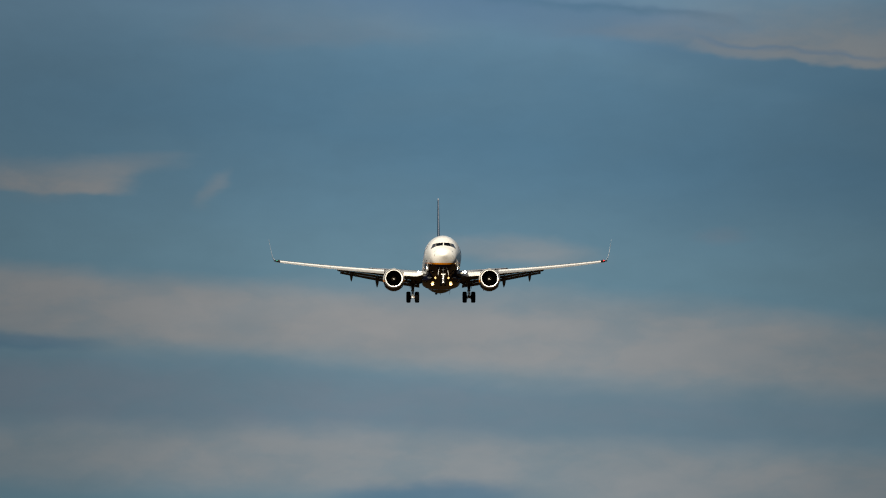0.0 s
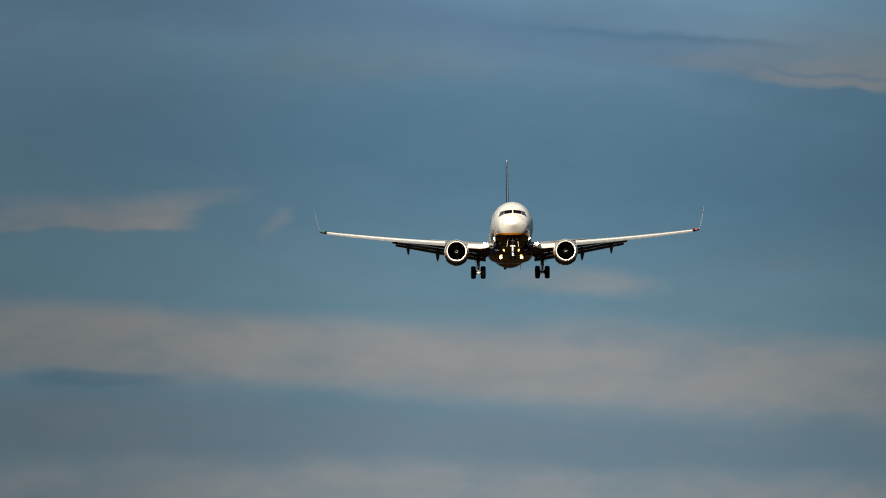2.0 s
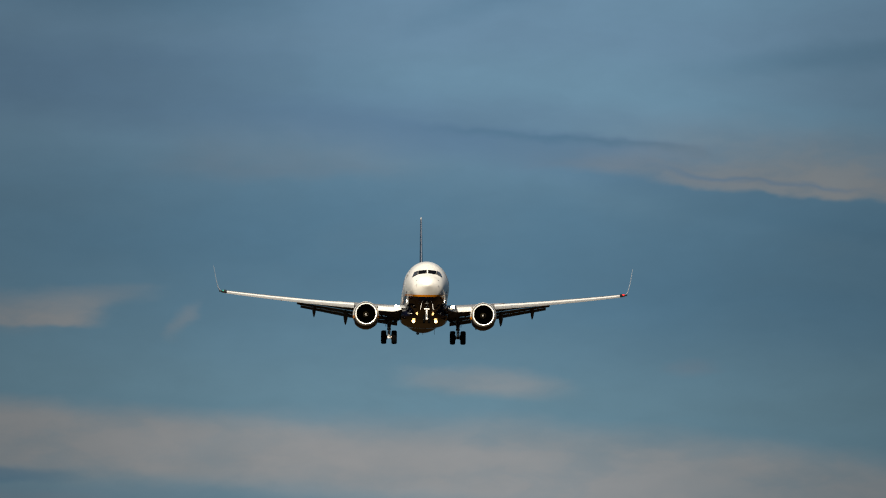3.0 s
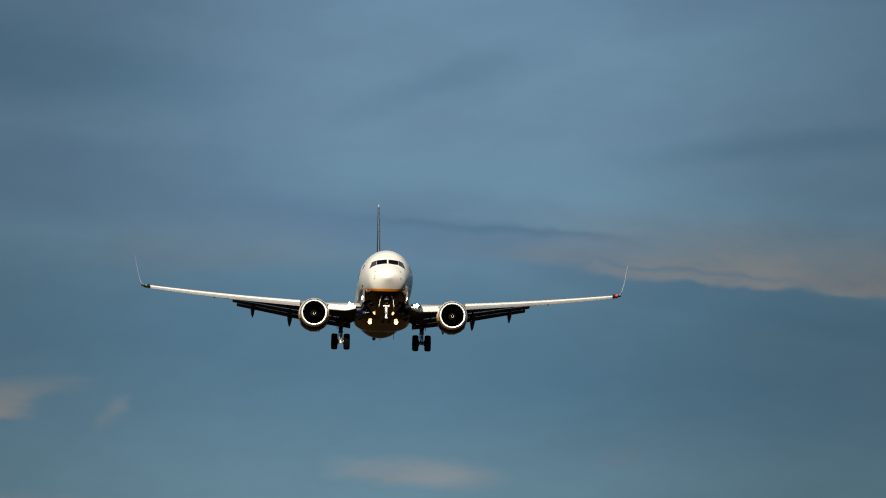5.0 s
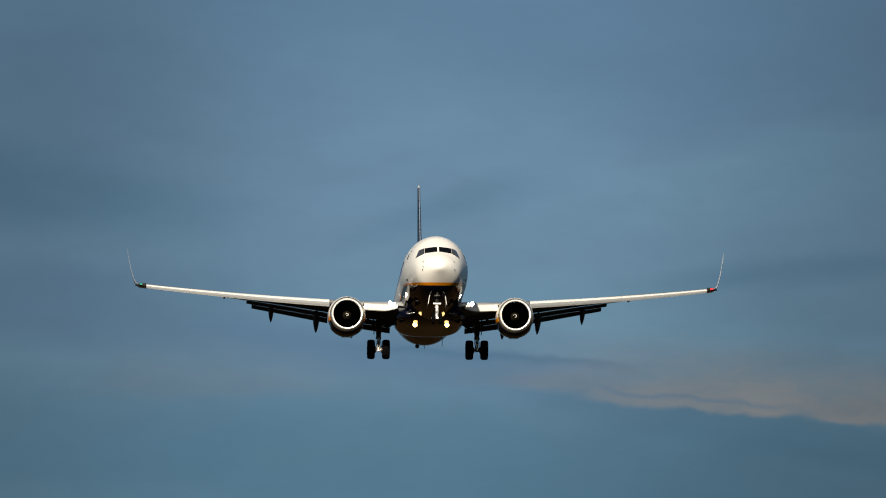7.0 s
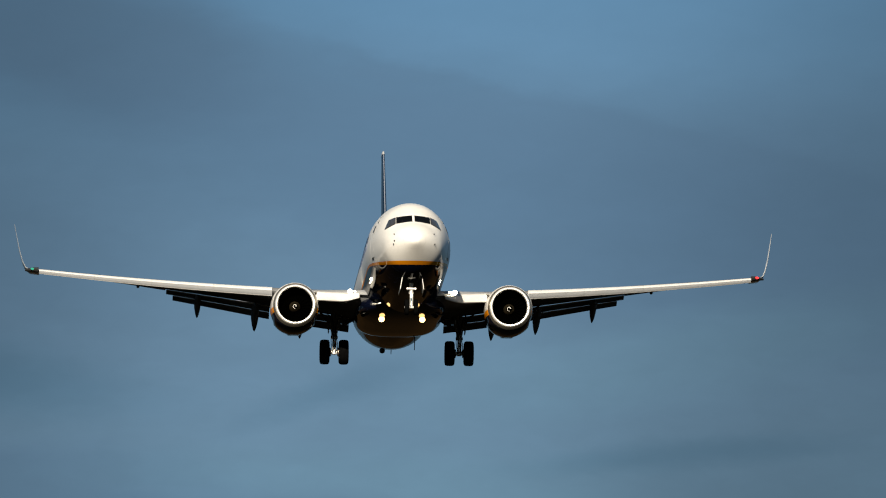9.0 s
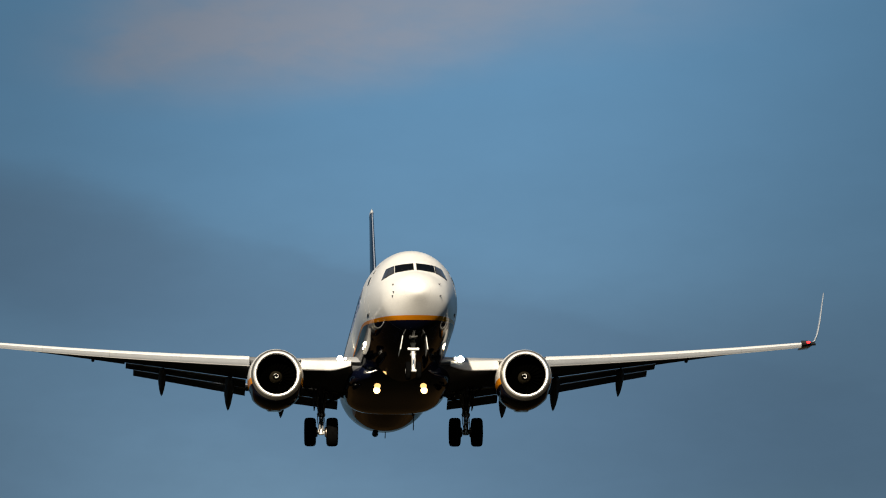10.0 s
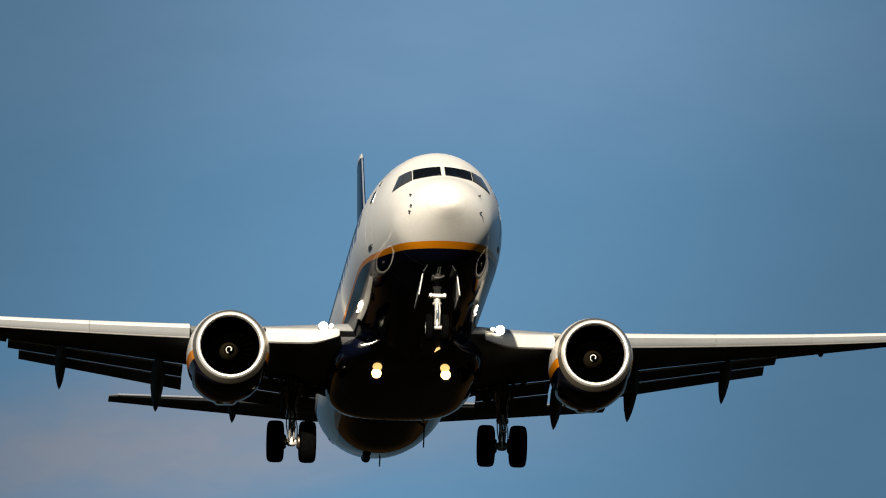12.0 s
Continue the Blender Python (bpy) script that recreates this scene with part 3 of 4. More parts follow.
def make_wing(plane, s):
    # main box: the wing without what slides out of it
    bm = bmesh.new()
    xs = [1.2, 1.9, 3.0, 4.2, 5.0, 5.8, 7.5, 9.0, 10.45, 10.46, 12.0, 14.0, 15.2, 16.2]
    rings = []
    for x in xs:
        y0, y1 = wing_le(x) + 0.12, wing_te(x)
        if 1.95 < x < 10.455:
            y1 -= 0.16 * (y1 - y0)      # the flaps have left the trailing edge
        rings.append(foil(x, s, y0, y1, wing_z(x), 0.125 - 0.0033 * x, twist_at(x)))
    skin(bm, rings)
    wing = part("wing", bm, M_GREY, plane, "grey painted swept wing with flaps out")
    # slats outboard of the engine, drooped forward
    stops = [(5.75, 8.36), (8.368, 11.11), (11.118, 13.71), (13.718, 16.2)]
    for a, b in stops:
        bm = bmesh.new()
        rings = []
        for i in range(7):
            x = a + (b - a) * i / 6
            c = 1.05 - 0.038 * x
            y0, z0 = wing_le(x) - 0.30, wing_z(x) - 0.12
            prof = [(1.0, 0.30), (0.6, 0.27), (0.28, 0.215), (0.1, 0.14), (0.0, 0.03), (0.04, -0.09), (0.12, -0.22), (0.18, -0.25), (0.23, -0.21), (0.16, -0.08), (0.3, 0.08), (0.66, 0.20), (1.0, 0.28)]
            rings.append([(s * x, y0 + p * c, z0 + q * c * 1.05 + 0.05) for p, q in prof])
        skin(bm, rings, caps=False)
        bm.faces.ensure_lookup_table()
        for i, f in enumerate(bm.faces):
            # shade on the lower faces is put in as a greyer material
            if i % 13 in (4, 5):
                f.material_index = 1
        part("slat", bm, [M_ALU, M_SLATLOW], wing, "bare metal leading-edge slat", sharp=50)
    # folding flap panels between body and engine
    for a, b in ((1.92, 3.85),):
        bm = bmesh.new()
        rings = []
        for i in range(11):
            x = a + (b - a) * i / 10
            y0, z0 = wing_le(x) - 0.28, wing_z(x)
            prof = [(0.42, 0.10), (0.14, 0.08), (0.0, 0.01), (-0.04, -0.14), (0.0, -0.32), (0.07, -0.35), (0.09, -0.25), (0.06, -0.05), (0.2, 0.02), (0.44, 0.06)]
            deep = 0.35 + 0.65 * math.sin(0.5 * math.pi * min(1.0, (x - a) / 0.9 + 0.05))
            rings.append([(s * x, y0 + p, z0 + (q * deep if q < 0 else q)) for p, q in prof])
        skin(bm, rings)
        part("krueger_flap", bm, M_CREAM, wing, "cream leading-edge flap panel")
        bm = bmesh.new()
        rings = []
        for i in range(9):
            f = i / 8
            x = 1.45 + 2.6 * f
            y0, h = wing_le(x) - 0.16, 0.24 - 0.15 * f
            z0 = wing_z(x) + 0.03
            prof = [(1.4, h + 0.10), (0.7, h + 0.09), (0.3, h * 0.95 + 0.04), (0.09, h * 0.72), (0.0, h * 0.35), (0.02, 0.0), (0.2, -0.06), (1.4, -0.06)]
            rings.append([(s * x, y0 + p, z0 + q) for p, q in prof])
        skin(bm, rings)
        part("root_leading_edge", bm, M_SLATLOW, wing, "grey fixed leading edge at the wing root")
    # trailing-edge flaps, two elements each
    for a, b, drop in ((2.15, 4.15, 0.8), (5.75, 10.42, 0.8)):
        for element, (back, down, chord, tilt) in enumerate(((0.0, 0.0, 0.15, 17), (0.137, 0.050, 0.112, 31))):
            bm = bmesh.new()
            rings = []
            for i in range(5):
                x = a + (b - a - (0.3 if element and b > 6 else 0.0)) * i / 4
                c = wing_te(x) - wing_le(x)
                cc = min(c, 5.4)
                y0 = wing_te(x) - 0.20 * c + back * cc
                z0 = wing_z(x) - 0.014 * cc - down * cc * drop - math.sin(radians(twist_at(x))) * c * 0.85
                rings.append(foil(x, s, y0, y0 + chord * cc, z0, 0.16, tilt * drop, 8, 0.03))
            skin(bm, rings, caps=False)
            bm.faces.ensure_lookup_table()
            for i, f in enumerate(bm.faces):
                # bright lip metal on the nose faces stands in for a sunlit line
                if i % 16 in (7, 8):
                    f.material_index = 1
            ends = [[bm.verts.new(p) for p in r] for r in (rings[0], rings[-1])]
            for r in ends:
                bm.faces.new(r)
            part("flap", bm, [M_GREY, M_LIP], wing, "extended grey trailing-edge flap with a sunlit line painted on its nose")
    # flap track fairings, drooped
    for x in (4.35, 6.4, 9.0):
        c = wing_te(x) - wing_le(x)
        y0, z0 = wing_te(x) - 0.42 * c, wing_z(x) - 0.05 * c - math.sin(radians(twist_at(x))) * c * 0.6
        size = 1.0 if x < 8 else 0.82
        bm = bmesh.new()
        rings = []
        for u, w, h, drop in ((0.0, 0.02, 0.03, 0.0), (0.08, 0.10, 0.14, 0.03), (0.25, 0.17, 0.24, 0.08), (0.5, 0.19, 0.28, 0.2), (0.7, 0.17, 0.24, 0.42), (0.85, 0.12, 0.16, 0.66), (0.95, 0.06, 0.08, 0.84), (1.0, 0.012, 0.015, 0.93)):
            yy, zz = y0 + u * 2.75 * size, z0 - drop * 0.95 * size
            rings.append([(s * x + w * math.cos(t) * size, yy, zz + h * math.sin(t) * size) for t in (2 * math.pi * i / 14 for i in range(14))])
        skin(bm, rings)
        part("flap_track_fairing", bm, M_GREY, wing, "grey pointed flap-track fairing")
    # aileron hinge and small vents under the outer wing
    for x in (11.7,):
        c = wing_te(x) - wing_le(x)
        y, z = wing_te(x) - 0.35, wing_z(x) - 0.9 * c * math.sin(radians(twist_at(x))) - 0.05
        bm = bmesh.new()
        turned(bm, [(0.0, 0.005), (0.1, 0.06), (0.4, 0.07), (0.6, 0.01)], 12, (s * x, y - 0.3, z))
        part("hinge_fairing", bm, M_GREY, wing)
    # tip with its navigation light, and the winglet
    bm = bmesh.new()
    rings = []
    base = wing_z(16.2)
    for x, up, y0, c, lean in ((16.2, 0.0, wing_le(16.2) + 0.1, 1.5, 0), (16.6, 0.07, wing_le(16.6) + 0.15, 1.42, 20), (16.82, 0.24, wing_le(16.8) + 0.3, 1.32, 50), (16.96, 0.57, 22.45, 1.18, 76), (17.1, 1.12, 22.85, 1.0, 80), (17.23, 1.82, 23.3, 0.75, 80), (17.34, 2.42, 23.7, 0.52, 80)):
        ring = []
        for px, py, pz in foil(0.0, 1, y0, y0 + c, 0.0, 0.052 if lean > 30 else 0.08, 0.0, 8, 0.0):
            t = radians(lean)
            ring.append((s * (x - pz * math.sin(t)), py, base + up + pz * math.cos(t)))
        rings.append(ring)
    skin(bm, rings)
    bm.faces.ensure_lookup_table()
    for i, f in enumerate(bm.faces):
        if i >= 16 and i % 16 >= 8:
            f.material_index = 1
    part("winglet", bm, [M_WHITE, M_WINGLET], wing, "thin upswept winglet, white inside and grey-blue outside")
    bm = bmesh.new()
    rings = []
    for x, y0, c, h in ((16.22, wing_le(16.22) - 0.12, 0.4, 0.12), (16.45, wing_le(16.45) - 0.08, 0.36, 0.10), (16.7, wing_le(16.7) + 0.03, 0.3, 0.07), (16.84, wing_le(16.84) + 0.16, 0.2, 0.04)):
        z = wing_z(min(x, 16.5)) + 0.03
        rings.append([(s * x, y0 + c * (0.5 - 0.5 * math.cos(t)), z + h * math.sin(t)) for t in (2 * math.pi * i / 12 for i in range(12))])
    skin(bm, rings)
    part("tip_cap", bm, M_BLACK, wing, "dark wingtip lamp cover")
    bm = bmesh.new()
    bmesh.ops.create_uvsphere(bm, u_segments=14, v_segments=8, radius=0.06, matrix=Matrix.Translation((s * 16.5, wing_le(16.5) - 0.08, wing_z(16.5) + 0.03)) @ Matrix.Diagonal((1.5, 0.8, 0.8, 1)))
    part("navigation_light", bm, M_RED if s > 0 else M_GREEN, wing, "lit red navigation light" if s > 0 else "lit green navigation light")
    # landing light and the smaller turn-off light in the wing root
    x = 2.33
    y, z = 13.55, -1.04
    bm = bmesh.new()
    turned(bm, [(0.0, 0.0001), (-0.02, 0.075), (0.0, 0.105), (0.02, 0.11)], 20, (s * x, y, z))
    part("landing_light", bm, M_LIGHT, wing, "lit white landing light")
    bm = bmesh.new()
    turned(bm, [(0.0, 0.0001), (-0.012, 0.025), (0.0, 0.038), (0.02, 0.042)], 18, (s * 2.12, y - 0.1, z))
    part("turnoff_light", bm, M_LIGHT, wing, "small lit white turn-off light")
    bm = bmesh.new()
    turned(bm, [(0.02, 0.044), (0.0, 0.052), (0.15, 0.058), (0.4, 0.04), (0.42, 0.001)], 18, (s * 2.12, y - 0.09, z))
    part("light_housing", bm, M_CREAM, wing)
    bm = bmesh.new()
    turned(bm, [(0.02, 0.112), (0.0, 0.122), (0.2, 0.13), (0.5, 0.08), (0.52, 0.001)], 20, (s * x, y + 0.01, z))
    part("light_housing", bm, M_CREAM, wing)
    return wing


HUB = (4.79, 13.48, -1.73)


def make_engine(plane, s):
    hx, hy, hz = s * HUB[0], HUB[1], HUB[2]
    # cowling: fuller below than above, flattened under the accessory box
    bm = bmesh.new()
    table = [(-0.80, 0.90, 0.0, 0.0), (-0.62, 0.985, 0.0, 0.01), (-0.3, 1.04, 0.01, 0.03), (0.2, 1.075, 0.02, 0.06), (1.0, 1.08, 0.03, 0.07), (1.8, 1.03, 0.04, 0.06), (2.5, 0.94, 0.05, 0.04), (3.1, 0.83, 0.06, 0.02), (3.5, 0.75, 0.06, 0.0)]
    rings = []
    for y, r, dz, low in table:
        ring = []
        for i in range(48):
            t = 2 * math.pi * i / 48
            c, sn = math.cos(t), math.sin(t)
            rr = r * (1 + (low * 0.9 if sn < -0.55 else 0.0))
            ring.append((rr * c, y, dz + rr * sn))
        rings.append(ring)
    skin(bm, rings, caps=False)
    bm.faces.ensure_lookup_table()
    for f in bm.faces[:48]:
        f.material_index = 1
    turned(bm, [(3.5, 0.75), (3.45, 0.70), (2.2, 0.72)], 48, (0, 0, 0.06))
    cowl = part("engine", bm, [M_COWL, M_COWLNOSE], plane, "white, gold and navy engine cowling", at=(hx, hy + 0.3, hz))
    bm = bmesh.new()
    turned(bm, [(-0.80, 0.902), (-0.87, 0.88), (-0.905, 0.845), (-0.90, 0.81), (-0.86, 0.785), (-0.74, 0.77)], 56)
    part("inlet_lip", bm, M_LIP, cowl, "polished metal inlet lip")
    bm = bmesh.new()
    turned(bm, [(-0.745, 0.77), (-0.4, 0.765), (0.1, 0.785), (0.5, 0.79)], 48)
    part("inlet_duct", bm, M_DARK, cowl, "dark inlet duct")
    fan = make_fan(plane, (hx, hy, hz))
    bm = bmesh.new()
    turned(bm, [(2.6, 0.56), (3.6, 0.52), (4.2, 0.42), (4.6, 0.36), (4.58, 0.32), (3.9, 0.33)], 36, (0, 0, 0.06))
    part("core_nozzle", bm, M_HOT, cowl, "heat-stained core nozzle")
    bm = bmesh.new()
    turned(bm, [(3.9, 0.26), (4.6, 0.24), (5.2, 0.1), (5.4, 0.01)], 24, (0, 0, 0.06))
    part("exhaust_plug", bm, M_HOT, cowl)
    bm = bmesh.new()
    rings = []
    for y, z0, z1, w in ((0.35, 1.02, 1.10, 0.04), (1.0, 1.0, 1.22, 0.14), (2.0, 0.85, 1.28, 0.2), (3.2, 0.7, 1.25, 0.2), (4.6, 0.6, 0.95, 0.16), (5.6, 0.65, 0.8, 0.04)):
        rings.append([(w * math.cos(t), y, (z0 + z1) / 2 + (z1 - z0) / 2 * math.sin(t)) for t in (2 * math.pi * i / 16 for i in range(16))])
    skin(bm, rings)
    part("pylon", bm, M_WHITE, cowl, "white engine pylon")
    bm = bmesh.new()
    plate(bm, [(-s * 0.80, 0.1, 0.66), (-s * 0.80, 0.9, 0.66), (-s * 0.99, 0.9, 0.78), (-s * 0.99, 0.55, 0.78)], (0, 0, 0.02))
    part("vortex_strake", bm, M_WHITE, cowl)
    bm = bmesh.new()
    rings = []
    for y, w0, w1, z0, z1 in ((0.15, 0.30, 0.12, -0.94, -1.0), (0.6, 0.62, 0.20, -0.80, -1.06), (1.4, 0.72, 0.25, -0.68, -1.07), (2.1, 0.66, 0.25, -0.60, -1.03), (2.7, 0.52, 0.20, -0.56, -0.90), (3.1, 0.3, 0.1, -0.56, -0.76)):
        rings.append([(-w0, y, z0), (-w1, y, z1 + 0.015), (-w1 * 0.8, y, z1), (w1 * 0.8, y, z1), (w1, y, z1 + 0.015), (w0, y, z0)])
    skin(bm, rings)
    part("accessory_fairing", bm, M_NAVY, cowl, "navy flat-bottomed fairing under the cowling")
    return fan


def make_fan(plane, hub):
    """The turning fan: a rear disc, 24 twisted blades and the painted spinner."""
    bm = bmesh.new()
    turned(bm, [(0.40, 0.2), (0.55, 0.22), (0.56, 0.78), (0.6, 0.78), (0.6, 0.2)], 40)
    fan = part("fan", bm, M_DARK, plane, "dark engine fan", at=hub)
    bm = bmesh.new()
    rows = []
    for r, tw, ch in ((0.25, 20, 0.16), (0.45, 38, 0.19), (0.62, 50, 0.2), (0.755, 58, 0.2)):
        t = radians(tw)
        d = Vector((0, math.cos(t), math.sin(t)))
        nn = d.cross(Vector((1, 0, 0))) * 0.008
        c = Vector((r, 0.34, 0))
        rows.append([c - d * ch / 2, c + nn, c + d * ch / 2, c - nn])
    skin(bm, rows)
    first = part("fan_blade", bm, M_BLADE, fan, "titanium fan blade in the inlet's near-black")
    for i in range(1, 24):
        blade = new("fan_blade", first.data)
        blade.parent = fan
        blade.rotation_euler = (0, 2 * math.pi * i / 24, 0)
        blade["label"] = "titanium fan blade in the inlet's near-black"
    bm = bmesh.new()
    rows = [(0.0, 0.0001), (0.05, 0.115), (0.075, 0.135), (0.14, 0.175), (0.22, 0.215), (0.36, 0.255), (0.45, 0.26)]
    turned(bm, rows[:3], 32, caps=False, mat=2)
    turned(bm, rows[2:], 32, caps=False, mat=0)
    # white swirl painted on the spinner
    last = None
    for i in range(17):
        a = 0.6 + i * 0.33
        r = 0.045 + 0.0036 * i
        w = 0.014 * (1 - i / 26)
        pts = []
        for rr in (r - w, r + w):
            y = 0.05 * rr / 0.115 if rr < 0.115 else 0.05 + 0.09 * (rr - 0.115) / 0.06
            pts.append(bm.verts.new((rr * math.cos(a), y - 0.012, rr * math.sin(a))))
        if last:
            bm.faces.new((last[0], last[1], pts[1], pts[0])).material_index = 1
        last = pts
    part("spinner", bm, [M_SPIN, M_WHITE, M_DARK], fan, "brown-grey spinner with a white painted swirl")
    return fan


def make_wheel(parent, x, y, z, r, w, side):
    bm = bmesh.new()
    prof = []
    for i in range(13):
        t = math.pi * i / 12
        prof.append((-w / 2 * math.copysign(abs(math.cos(t)) ** 0.55, math.cos(t)), r * 0.6 + r * 0.4 * abs(math.sin(t)) ** 0.5))
    skin(bm, [[(q[0], q[1] * math.cos(t), q[1] * math.sin(t)) for t in (2 * math.pi * i / 36 for i in range(36))] for q in prof], caps=False)
    tyre = part("wheel", bm, M_TYRE, parent, "black aircraft tyre", at=(x, y, z))
    bm = bmesh.new()
    prof = [(-w * 0.42, r * 0.60), (-w * 0.34, r * 0.5), (-w * 0.2, r * 0.45), (-w * 0.22, 0.2 * r), (-w * 0.38, 0.18 * r), (-w * 0.4, 0.01)]
    for sgn in (-1, 1):
        skin(bm, [[(sgn * q[0], q[1] * math.cos(t), q[1] * math.sin(t)) for t in (2 * math.pi * i / 24 for i in range(24))] for q in prof], caps=False)
    part("rim", bm, M_RIM, parent, "grey wheel rim", at=(x, y, z))
    return tyre


def make_main_gear(plane, s):
    x, y, z = s * 2.83, 19.5, -3.0
    bm = bmesh.new()
    tube(bm, (x, y - 0.05, -1.2), (x, y - 0.02, -2.35), 0.15, 0.14)
    for zz in (-1.55, -1.95, -2.3):
        tube(bm, (x, y - 0.04, zz - 0.05), (x, y - 0.04, zz + 0.05), 0.165)
    leg = part("main_landing_gear", bm, M_STRUT, plane, "light grey main landing-gear leg")
    bm = bmesh.new()
    tube(bm, (x, y - 0.02, -2.3), (x, y, z + 0.05), 0.085)
    part("piston", bm, M_CHROME, leg, "chromed piston")
    bm = bmesh.new()
    tube(bm, (x - 0.40, y, z), (x + 0.40, y, z), 0.085)
    tube(bm, (x, y, z - 0.11), (x, y, z + 0.12), 0.12)
    part("axle", bm, M_STRUT, leg)
    bm = bmesh.new()
    for sx in (-0.06, 0.06):
        tube(bm, (x + sx, y - 0.16, -2.3), (x + sx, y - 0.42, -2.68), 0.03)
        tube(bm, (x + sx, y - 0.42, -2.68), (x + sx, y - 0.12, z + 0.05), 0.03)
    tube(bm, (x - 0.1, y - 0.42, -2.68), (x + 0.1, y - 0.42, -2.68), 0.03)
    part("torque_link", bm, M_STRUT, leg)
    bm = bmesh.new()
    for sx in (-0.19, 0.19):
        tube(bm, (x + sx, y - 0.06, -1.5), (x + sx, y - 0.06, -1.78), 0.06)
        tube(bm, (x + sx * 0.9, y - 0.1, -1.78), (x + sx * 0.5, y - 0.14, -2.25), 0.035)
    block(bm, (x - 0.16, y - 0.24, -2.42), (x + 0.16, y - 0.12, -2.28), 0.03)
    part("actuator", bm, M_STRUT, leg, "pale gear actuators")
    bm = bmesh.new()
    tube(bm, (x, y - 0.05, -2.0), (x - s * 1.15, y - 0.1, -1.35), 0.065)
    tube(bm, (x - s * 0.55, y - 0.08, -1.69), (x - s * 0.2, y - 0.1, -1.25), 0.045)
    part("side_brace", bm, M_BRACE, leg, "dark grey brace")
    bm = bmesh.new()
    tube(bm, (x, y - 0.12, -2.15), (x, y - 0.75, -1.25), 0.05)
    tube(bm, (x + s * 0.05, y + 0.05, -1.9), (x + s * 0.75, y + 0.05, -1.05), 0.05)
    part("drag_strut", bm, M_BRACE, leg, "dark grey brace")
    bm = bmesh.new()
    for k in range(3):
        prev = None
        for i in range(9):
            f = i / 8
            p = Vector((x + (-0.1 + 0.1 * k) + 0.05 * math.sin(f * 7 + k), y - 0.17 - 0.07 * math.sin(f * 3.1), -1.5 - f * 1.5))
            if prev is not None:
                tube(bm, prev, p, 0.016, k=8)
            prev = p
    part("brake_hose", bm, M_HOSE, leg)
    for d in (-1, 1):
        bm = bmesh.new()
        tube(bm, (x + d * 0.14, y, z), (x + d * 0.3, y, z), 0.2)
        part("brake_pack", bm, M_HOT, leg)
        make_wheel(leg, x + d * 0.43, y, z, 0.565, 0.45, d)
    bm = bmesh.new()
    plate(bm, [(x + s * 0.28, y - 0.45, -1.0), (x + s * 0.28, y + 0.5, -1.0), (x + s * 0.24, y + 0.42, -2.1), (x + s * 0.24, y - 0.3, -2.1)], (s * 0.035, 0, 0))
    part("gear_door", bm, M_GREY, leg, "grey gear-leg door")
    return leg


def make_nose_gear(plane):
    y = 3.7
    bm = bmesh.new()
    tube(bm, (0, y + 0.12, -1.5), (0, y, -2.45), 0.085)
    for zz in (-2.0, -2.2, -2.42):
        tube(bm, (0, y + 0.04, zz - 0.04), (0, y + 0.04, zz + 0.04), 0.115)
    leg = part("nose_landing_gear", bm, M_STRUT, plane, "light grey nose landing-gear leg")
    bm = bmesh.new()
    tube(bm, (0, y, -2.4), (0, y - 0.05, -3.05), 0.06)
    part("piston", bm, M_CHROME, leg, "chromed piston")
    bm = bmesh.new()
    tube(bm, (-0.3, y - 0.05, -3.05), (0.3, y - 0.05, -3.05), 0.05)
    part("axle", bm, M_STRUT, leg)
    bm = bmesh.new()
    for sx in (-0.05, 0.05):
        tube(bm, (sx, y - 0.12, -2.45), (sx, y - 0.3, -2.7), 0.024)
        tube(bm, (sx, y - 0.3, -2.7), (sx, y - 0.1, -2.98), 0.024)
    part("torque_link", bm, M_STRUT, leg)
    bm = bmesh.new()
    block(bm, (-0.15, y - 0.14, -2.29), (0.15, y - 0.02, -2.19), 0.03)
    for sx in (-0.17, 0.17):
        tube(bm, (sx, y - 0.18, -2.24), (sx, y + 0.05, -2.24), 0.05)
    part("steering_unit", bm, M_STRUT, leg, "pale steering actuators")
    bm = bmesh.new()
    tube(bm, (0, y + 0.05, -2.1), (0, y + 1.1, -1.6), 0.05)
    part("drag_strut", bm, M_BRACE, leg, "dark grey brace")
    for sx in (-1, 1):
        make_wheel(leg, sx * 0.2, y - 0.05, -3.05, 0.345, 0.2, sx)
        bm = bmesh.new()
        plate(bm, [(sx * 0.42, y - 0.95, -1.86), (sx * 0.42, y + 0.85, -1.93), (sx * 0.5, y + 0.8, -2.42), (sx * 0.5, y - 0.8, -2.36)], (sx * 0.03, 0, 0))
        part("bay_door", bm, M_WHITE, leg, "white nose-gear bay door")
    return leg


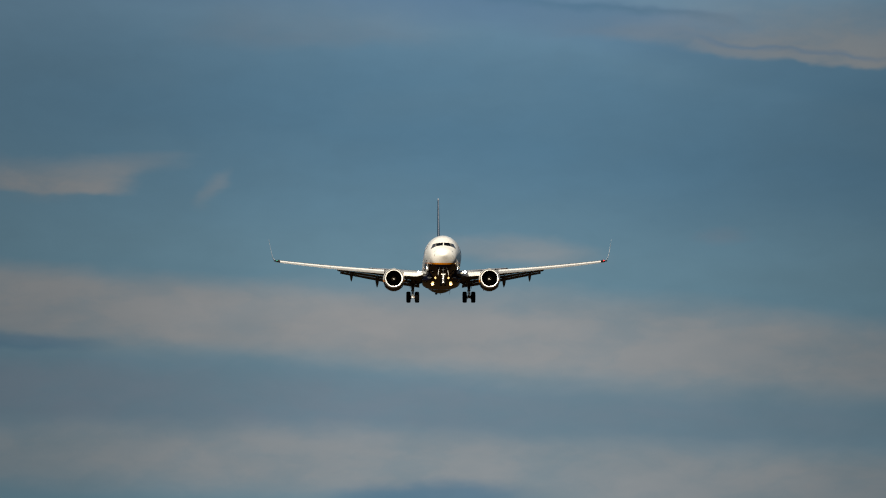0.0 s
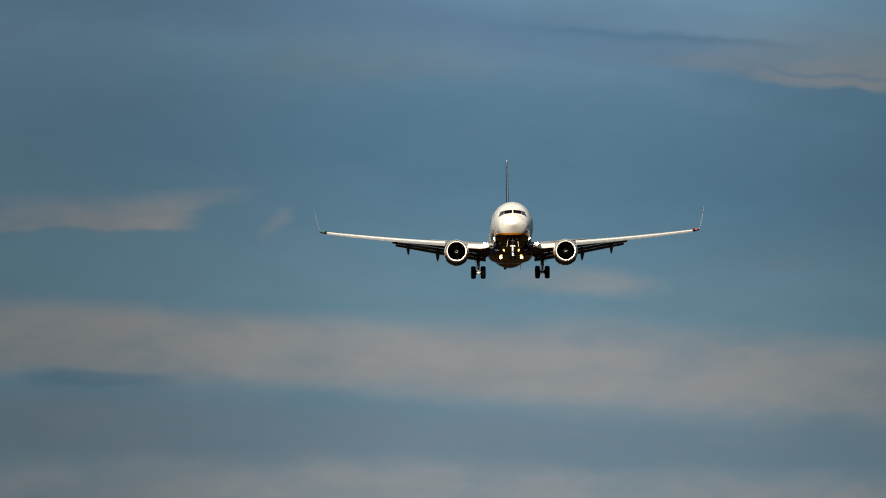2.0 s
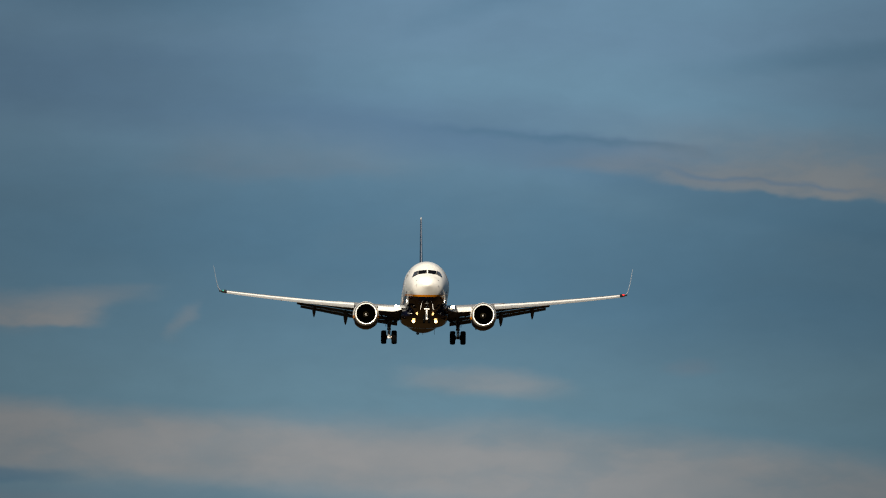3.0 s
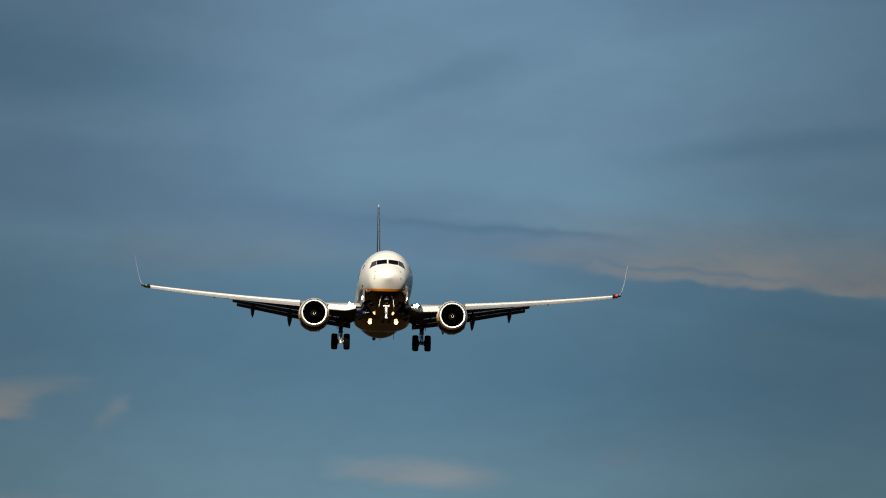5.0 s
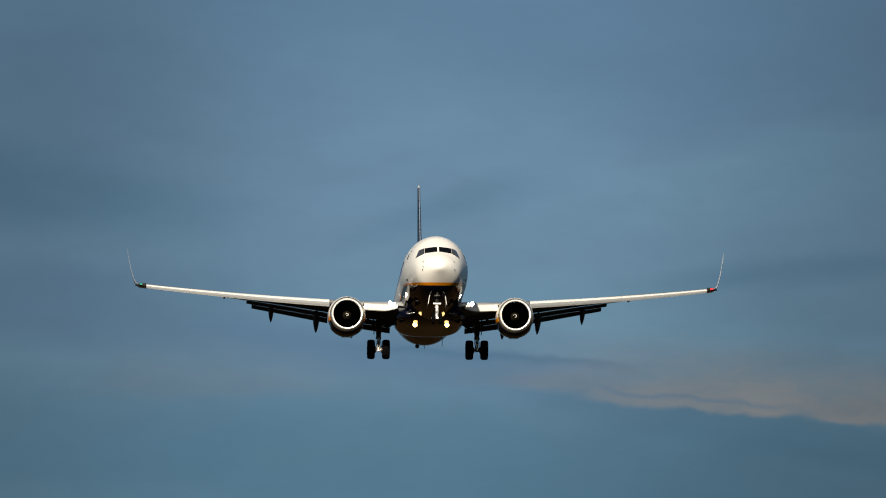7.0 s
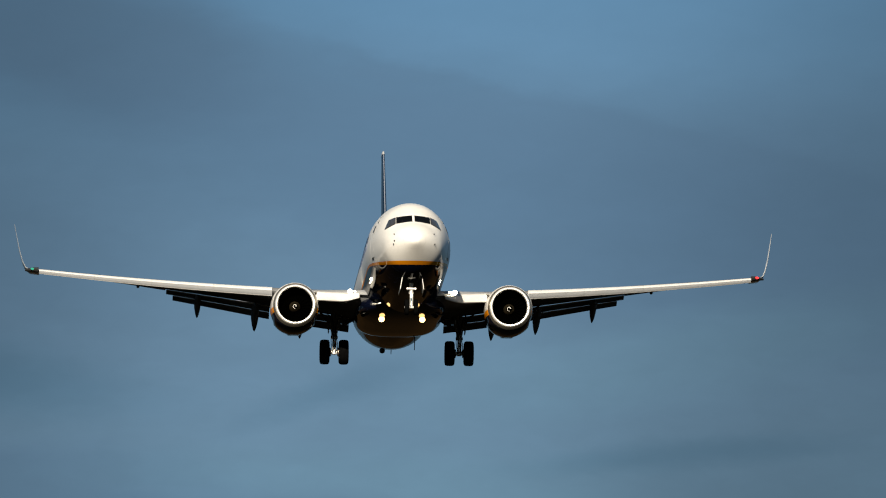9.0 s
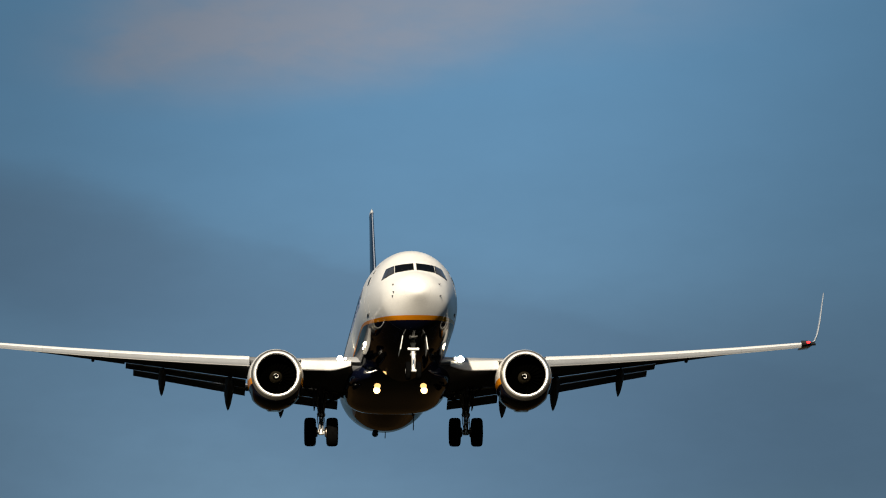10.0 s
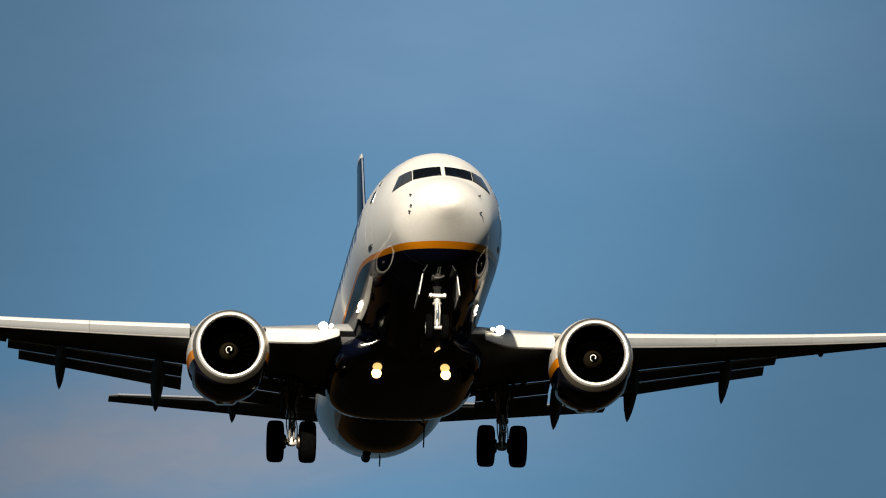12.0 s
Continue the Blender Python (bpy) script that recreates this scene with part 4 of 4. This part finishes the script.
def make_tail(plane):
    bm = bmesh.new()
    rings = []
    for z, y0, y1, t in ((1.5, 31.2, 37.7, 0.055), (2.6, 32.2, 37.95, 0.055), (4.5, 33.6, 38.35, 0.056), (7.0, 35.45, 38.85, 0.058), (8.6, 36.65, 39.1, 0.06), (8.82, 36.85, 39.1, 0.05)):
        rings.append([(p[2], p[1], z) for p in foil(0, 1, y0, y1, 0.0, t, 0.0, 10, 0.0)])
    skin(bm, rings)
    fin = part("tail_fin", bm, M_NAVY, plane, "navy vertical tail fin")
    bm = bmesh.new()
    rings = []
    for z, y0 in ((2.0, 31.68), (4.5, 33.58), (7.0, 35.43), (8.6, 36.63), (8.8, 36.82)):
        rings.append([(0.034 * math.sin(t) * (1 - 0.03 * z), y0 + 0.10 - 0.12 * math.cos(t), z) for t in (-1.4 + 2.8 * i / 8 for i in range(9))])
    skin(bm, rings, closed=False)
    part("fin_leading_edge", bm, M_FINLE, fin, "bare metal fin leading edge")
    bm = bmesh.new()
    rings = []
    for z, y0, y1, t in ((8.70, 36.68, 39.12, 0.063), (8.76, 36.74, 39.12, 0.063), (8.84, 36.85, 39.12, 0.06), (8.88, 36.95, 39.1, 0.03)):
        rings.append([(p[2], p[1], z) for p in foil(0, 1, y0, y1, 0.0, t, 0.0, 10, 0.0)])
    skin(bm, rings)
    part("fin_cap", bm, M_WHITE, fin, "white fin tip cap")
    bm = bmesh.new()
    rings = []
    for y, h, w in ((26.5, 1.99, 0.02), (29.0, 2.2, 0.1), (31.0, 2.55, 0.16), (32.3, 3.0, 0.14)):
        rings.append([(w * math.cos(t), y, 1.85 + (h - 1.85) * max(0, math.sin(t))) for t in (math.pi * i / 8 for i in range(9))])
    skin(bm, rings, closed=False)
    part("dorsal_fairing", bm, M_NAVY, fin)
    for s in (-1, 1):
        bm = bmesh.new()
        rings = []
        for x, y0, y1, z, t in ((0.5, 33.2, 37.2, 0.84, 0.1), (2.0, 34.2, 37.65, 1.03, 0.1), (4.5, 35.75, 38.2, 1.37, 0.095), (6.9, 37.25, 38.7, 1.70, 0.09), (7.15, 37.6, 38.7, 1.73, 0.06)):
            rings.append(foil(x, s, y0, y1, z, t, -2.0, 10, -0.01))
        skin(bm, rings)
        stab = part("tailplane", bm, M_GREY, plane, "grey horizontal tailplane")
        bm = bmesh.new()
        rings = []
        for x, y0, z in ((1.2, 33.66, 0.93), (4.5, 35.73, 1.37), (6.9, 37.23, 1.70)):
            rings.append([(s * x, y0 + 0.1 - 0.12 * math.cos(t), z + 0.04 * math.sin(t)) for t in (-1.4 + 2.8 * i / 8 for i in range(9))])
        skin(bm, rings, closed=False)
        part("leading_edge", bm, M_FINLE, stab, "bare metal leading edge")
    bm = bmesh.new()
    turned(bm, [(0.0, 0.28), (0.5, 0.2), (0.9, 0.12), (0.88, 0.09), (0.6, 0.1)], 20, (0, 37.98, 1.11))
    part("exhaust_cone", bm, M_HOT, plane, "bare metal tail exhaust cone")


def make_ground():
    bm = bmesh.new()
    k = 60
    centre = bm.verts.new((0, 0, 0))
    prev = None
    for j, r in enumerate((30, 120, 400, 1200, 3000, 4800)):
        ring = [bm.verts.new((r * math.cos(2 * math.pi * i / k), r * math.sin(2 * math.pi * i / k), 0.0 if r < 100 else noise.noise((r * math.cos(6.283 * i / k) / 300, r * math.sin(6.283 * i / k) / 300, 0)) * 1.2 - 0.6)) for i in range(k)]
        for i in range(k):
            if prev:
                bm.faces.new((prev[i], prev[(i + 1) % k], ring[(i + 1) % k], ring[i]))
            else:
                bm.faces.new((centre, ring[i], ring[(i + 1) % k]))
        prev = ring
    g = part("ground", bm, ground_material(), None)
    tagged(g, "dark heath with brown fields beyond, under the approach path", "ground", kind="structure")


make_ground()
airliner = new("airplane")
airliner.empty_display_size = 2.0
tagged(airliner, "white and navy twin-engine jet airliner landing with gear down", "airplane")
make_fuselage(airliner)
make_fairing(airliner)
for side in (-1, 1):
    make_wing(airliner, side)
SPINS = []
for side in (-1, 1):
    SPINS.append(make_engine(airliner, side))
for side in (-1, 1):
    make_main_gear(airliner, side)
make_nose_gear(airliner)
make_tail(airliner)


def motions():
    walk(airliner, [
        (0, flight(15.04, 951.88, 72.66, 1.48, -0.28, -0.07)),
        (0.5, flight(14.56, 922.04, 71.83, 1.44, -0.36, -0.08)),
        (1, flight(14.17, 892.19, 70.99, 1.36, -0.47, -0.10)),
        (1.5, flight(13.85, 862.35, 70.15, 1.26, -0.30, -0.12)),
        (2, flight(13.61, 832.50, 69.30, 1.18, -0.02, -0.13)),
        (2.5, flight(13.45, 802.66, 68.47, 1.11, 0.16, -0.08)),
        (3, flight(13.34, 772.81, 67.63, 1.07, 0.37, -0.02)),
        (3.2, flight(13.32, 760.87, 67.31, 1.12, 0.58, 0.01)),
        (4.8, flight(13.31, 665.37, 64.63, 1.19, 1.19, 0.07)),
        (5, flight(13.35, 653.43, 64.29, 1.24, 1.21, 0.13)),
        (5.5, flight(13.44, 623.59, 63.41, 1.22, 1.18, 0.22)),
        (6, flight(13.55, 593.75, 62.52, 1.20, 0.96, 0.29)),
        (6.5, flight(13.67, 563.90, 61.60, 1.15, 0.57, 0.37)),
        (6.7, flight(13.73, 551.96, 61.19, 0.99, 0.33, 0.46)),
        (8.3, flight(14.02, 456.46, 58.04, 0.66, 0.55, 0.37)),
        (8.5, flight(14.05, 444.52, 57.61, 0.56, 0.51, 0.34)),
        (9, flight(14.13, 414.68, 56.61, 0.62, 0.24, 0.44)),
        (9.5, flight(14.18, 384.83, 55.62, 0.84, -0.15, 0.51)),
        (10, flight(14.19, 354.99, 54.59, 1.02, -0.20, 0.56)),
        (10.5, flight(14.16, 325.15, 53.49, 1.07, -0.00, 0.59)),
        (11, flight(14.07, 295.30, 52.35, 1.06, 0.32, 0.58)),
        (11.5, flight(13.93, 265.46, 51.16, 1.01, 0.54, 0.61)),
        (12, flight(13.74, 235.61, 49.92, 0.92, 0.47, 0.63)),
    ])
    for fan in SPINS:
        hub = tuple(fan.location)
        walk(fan, [(i * 0.3, pose(*hub, ry=-70.0 * i)) for i in range(41)])


motions()
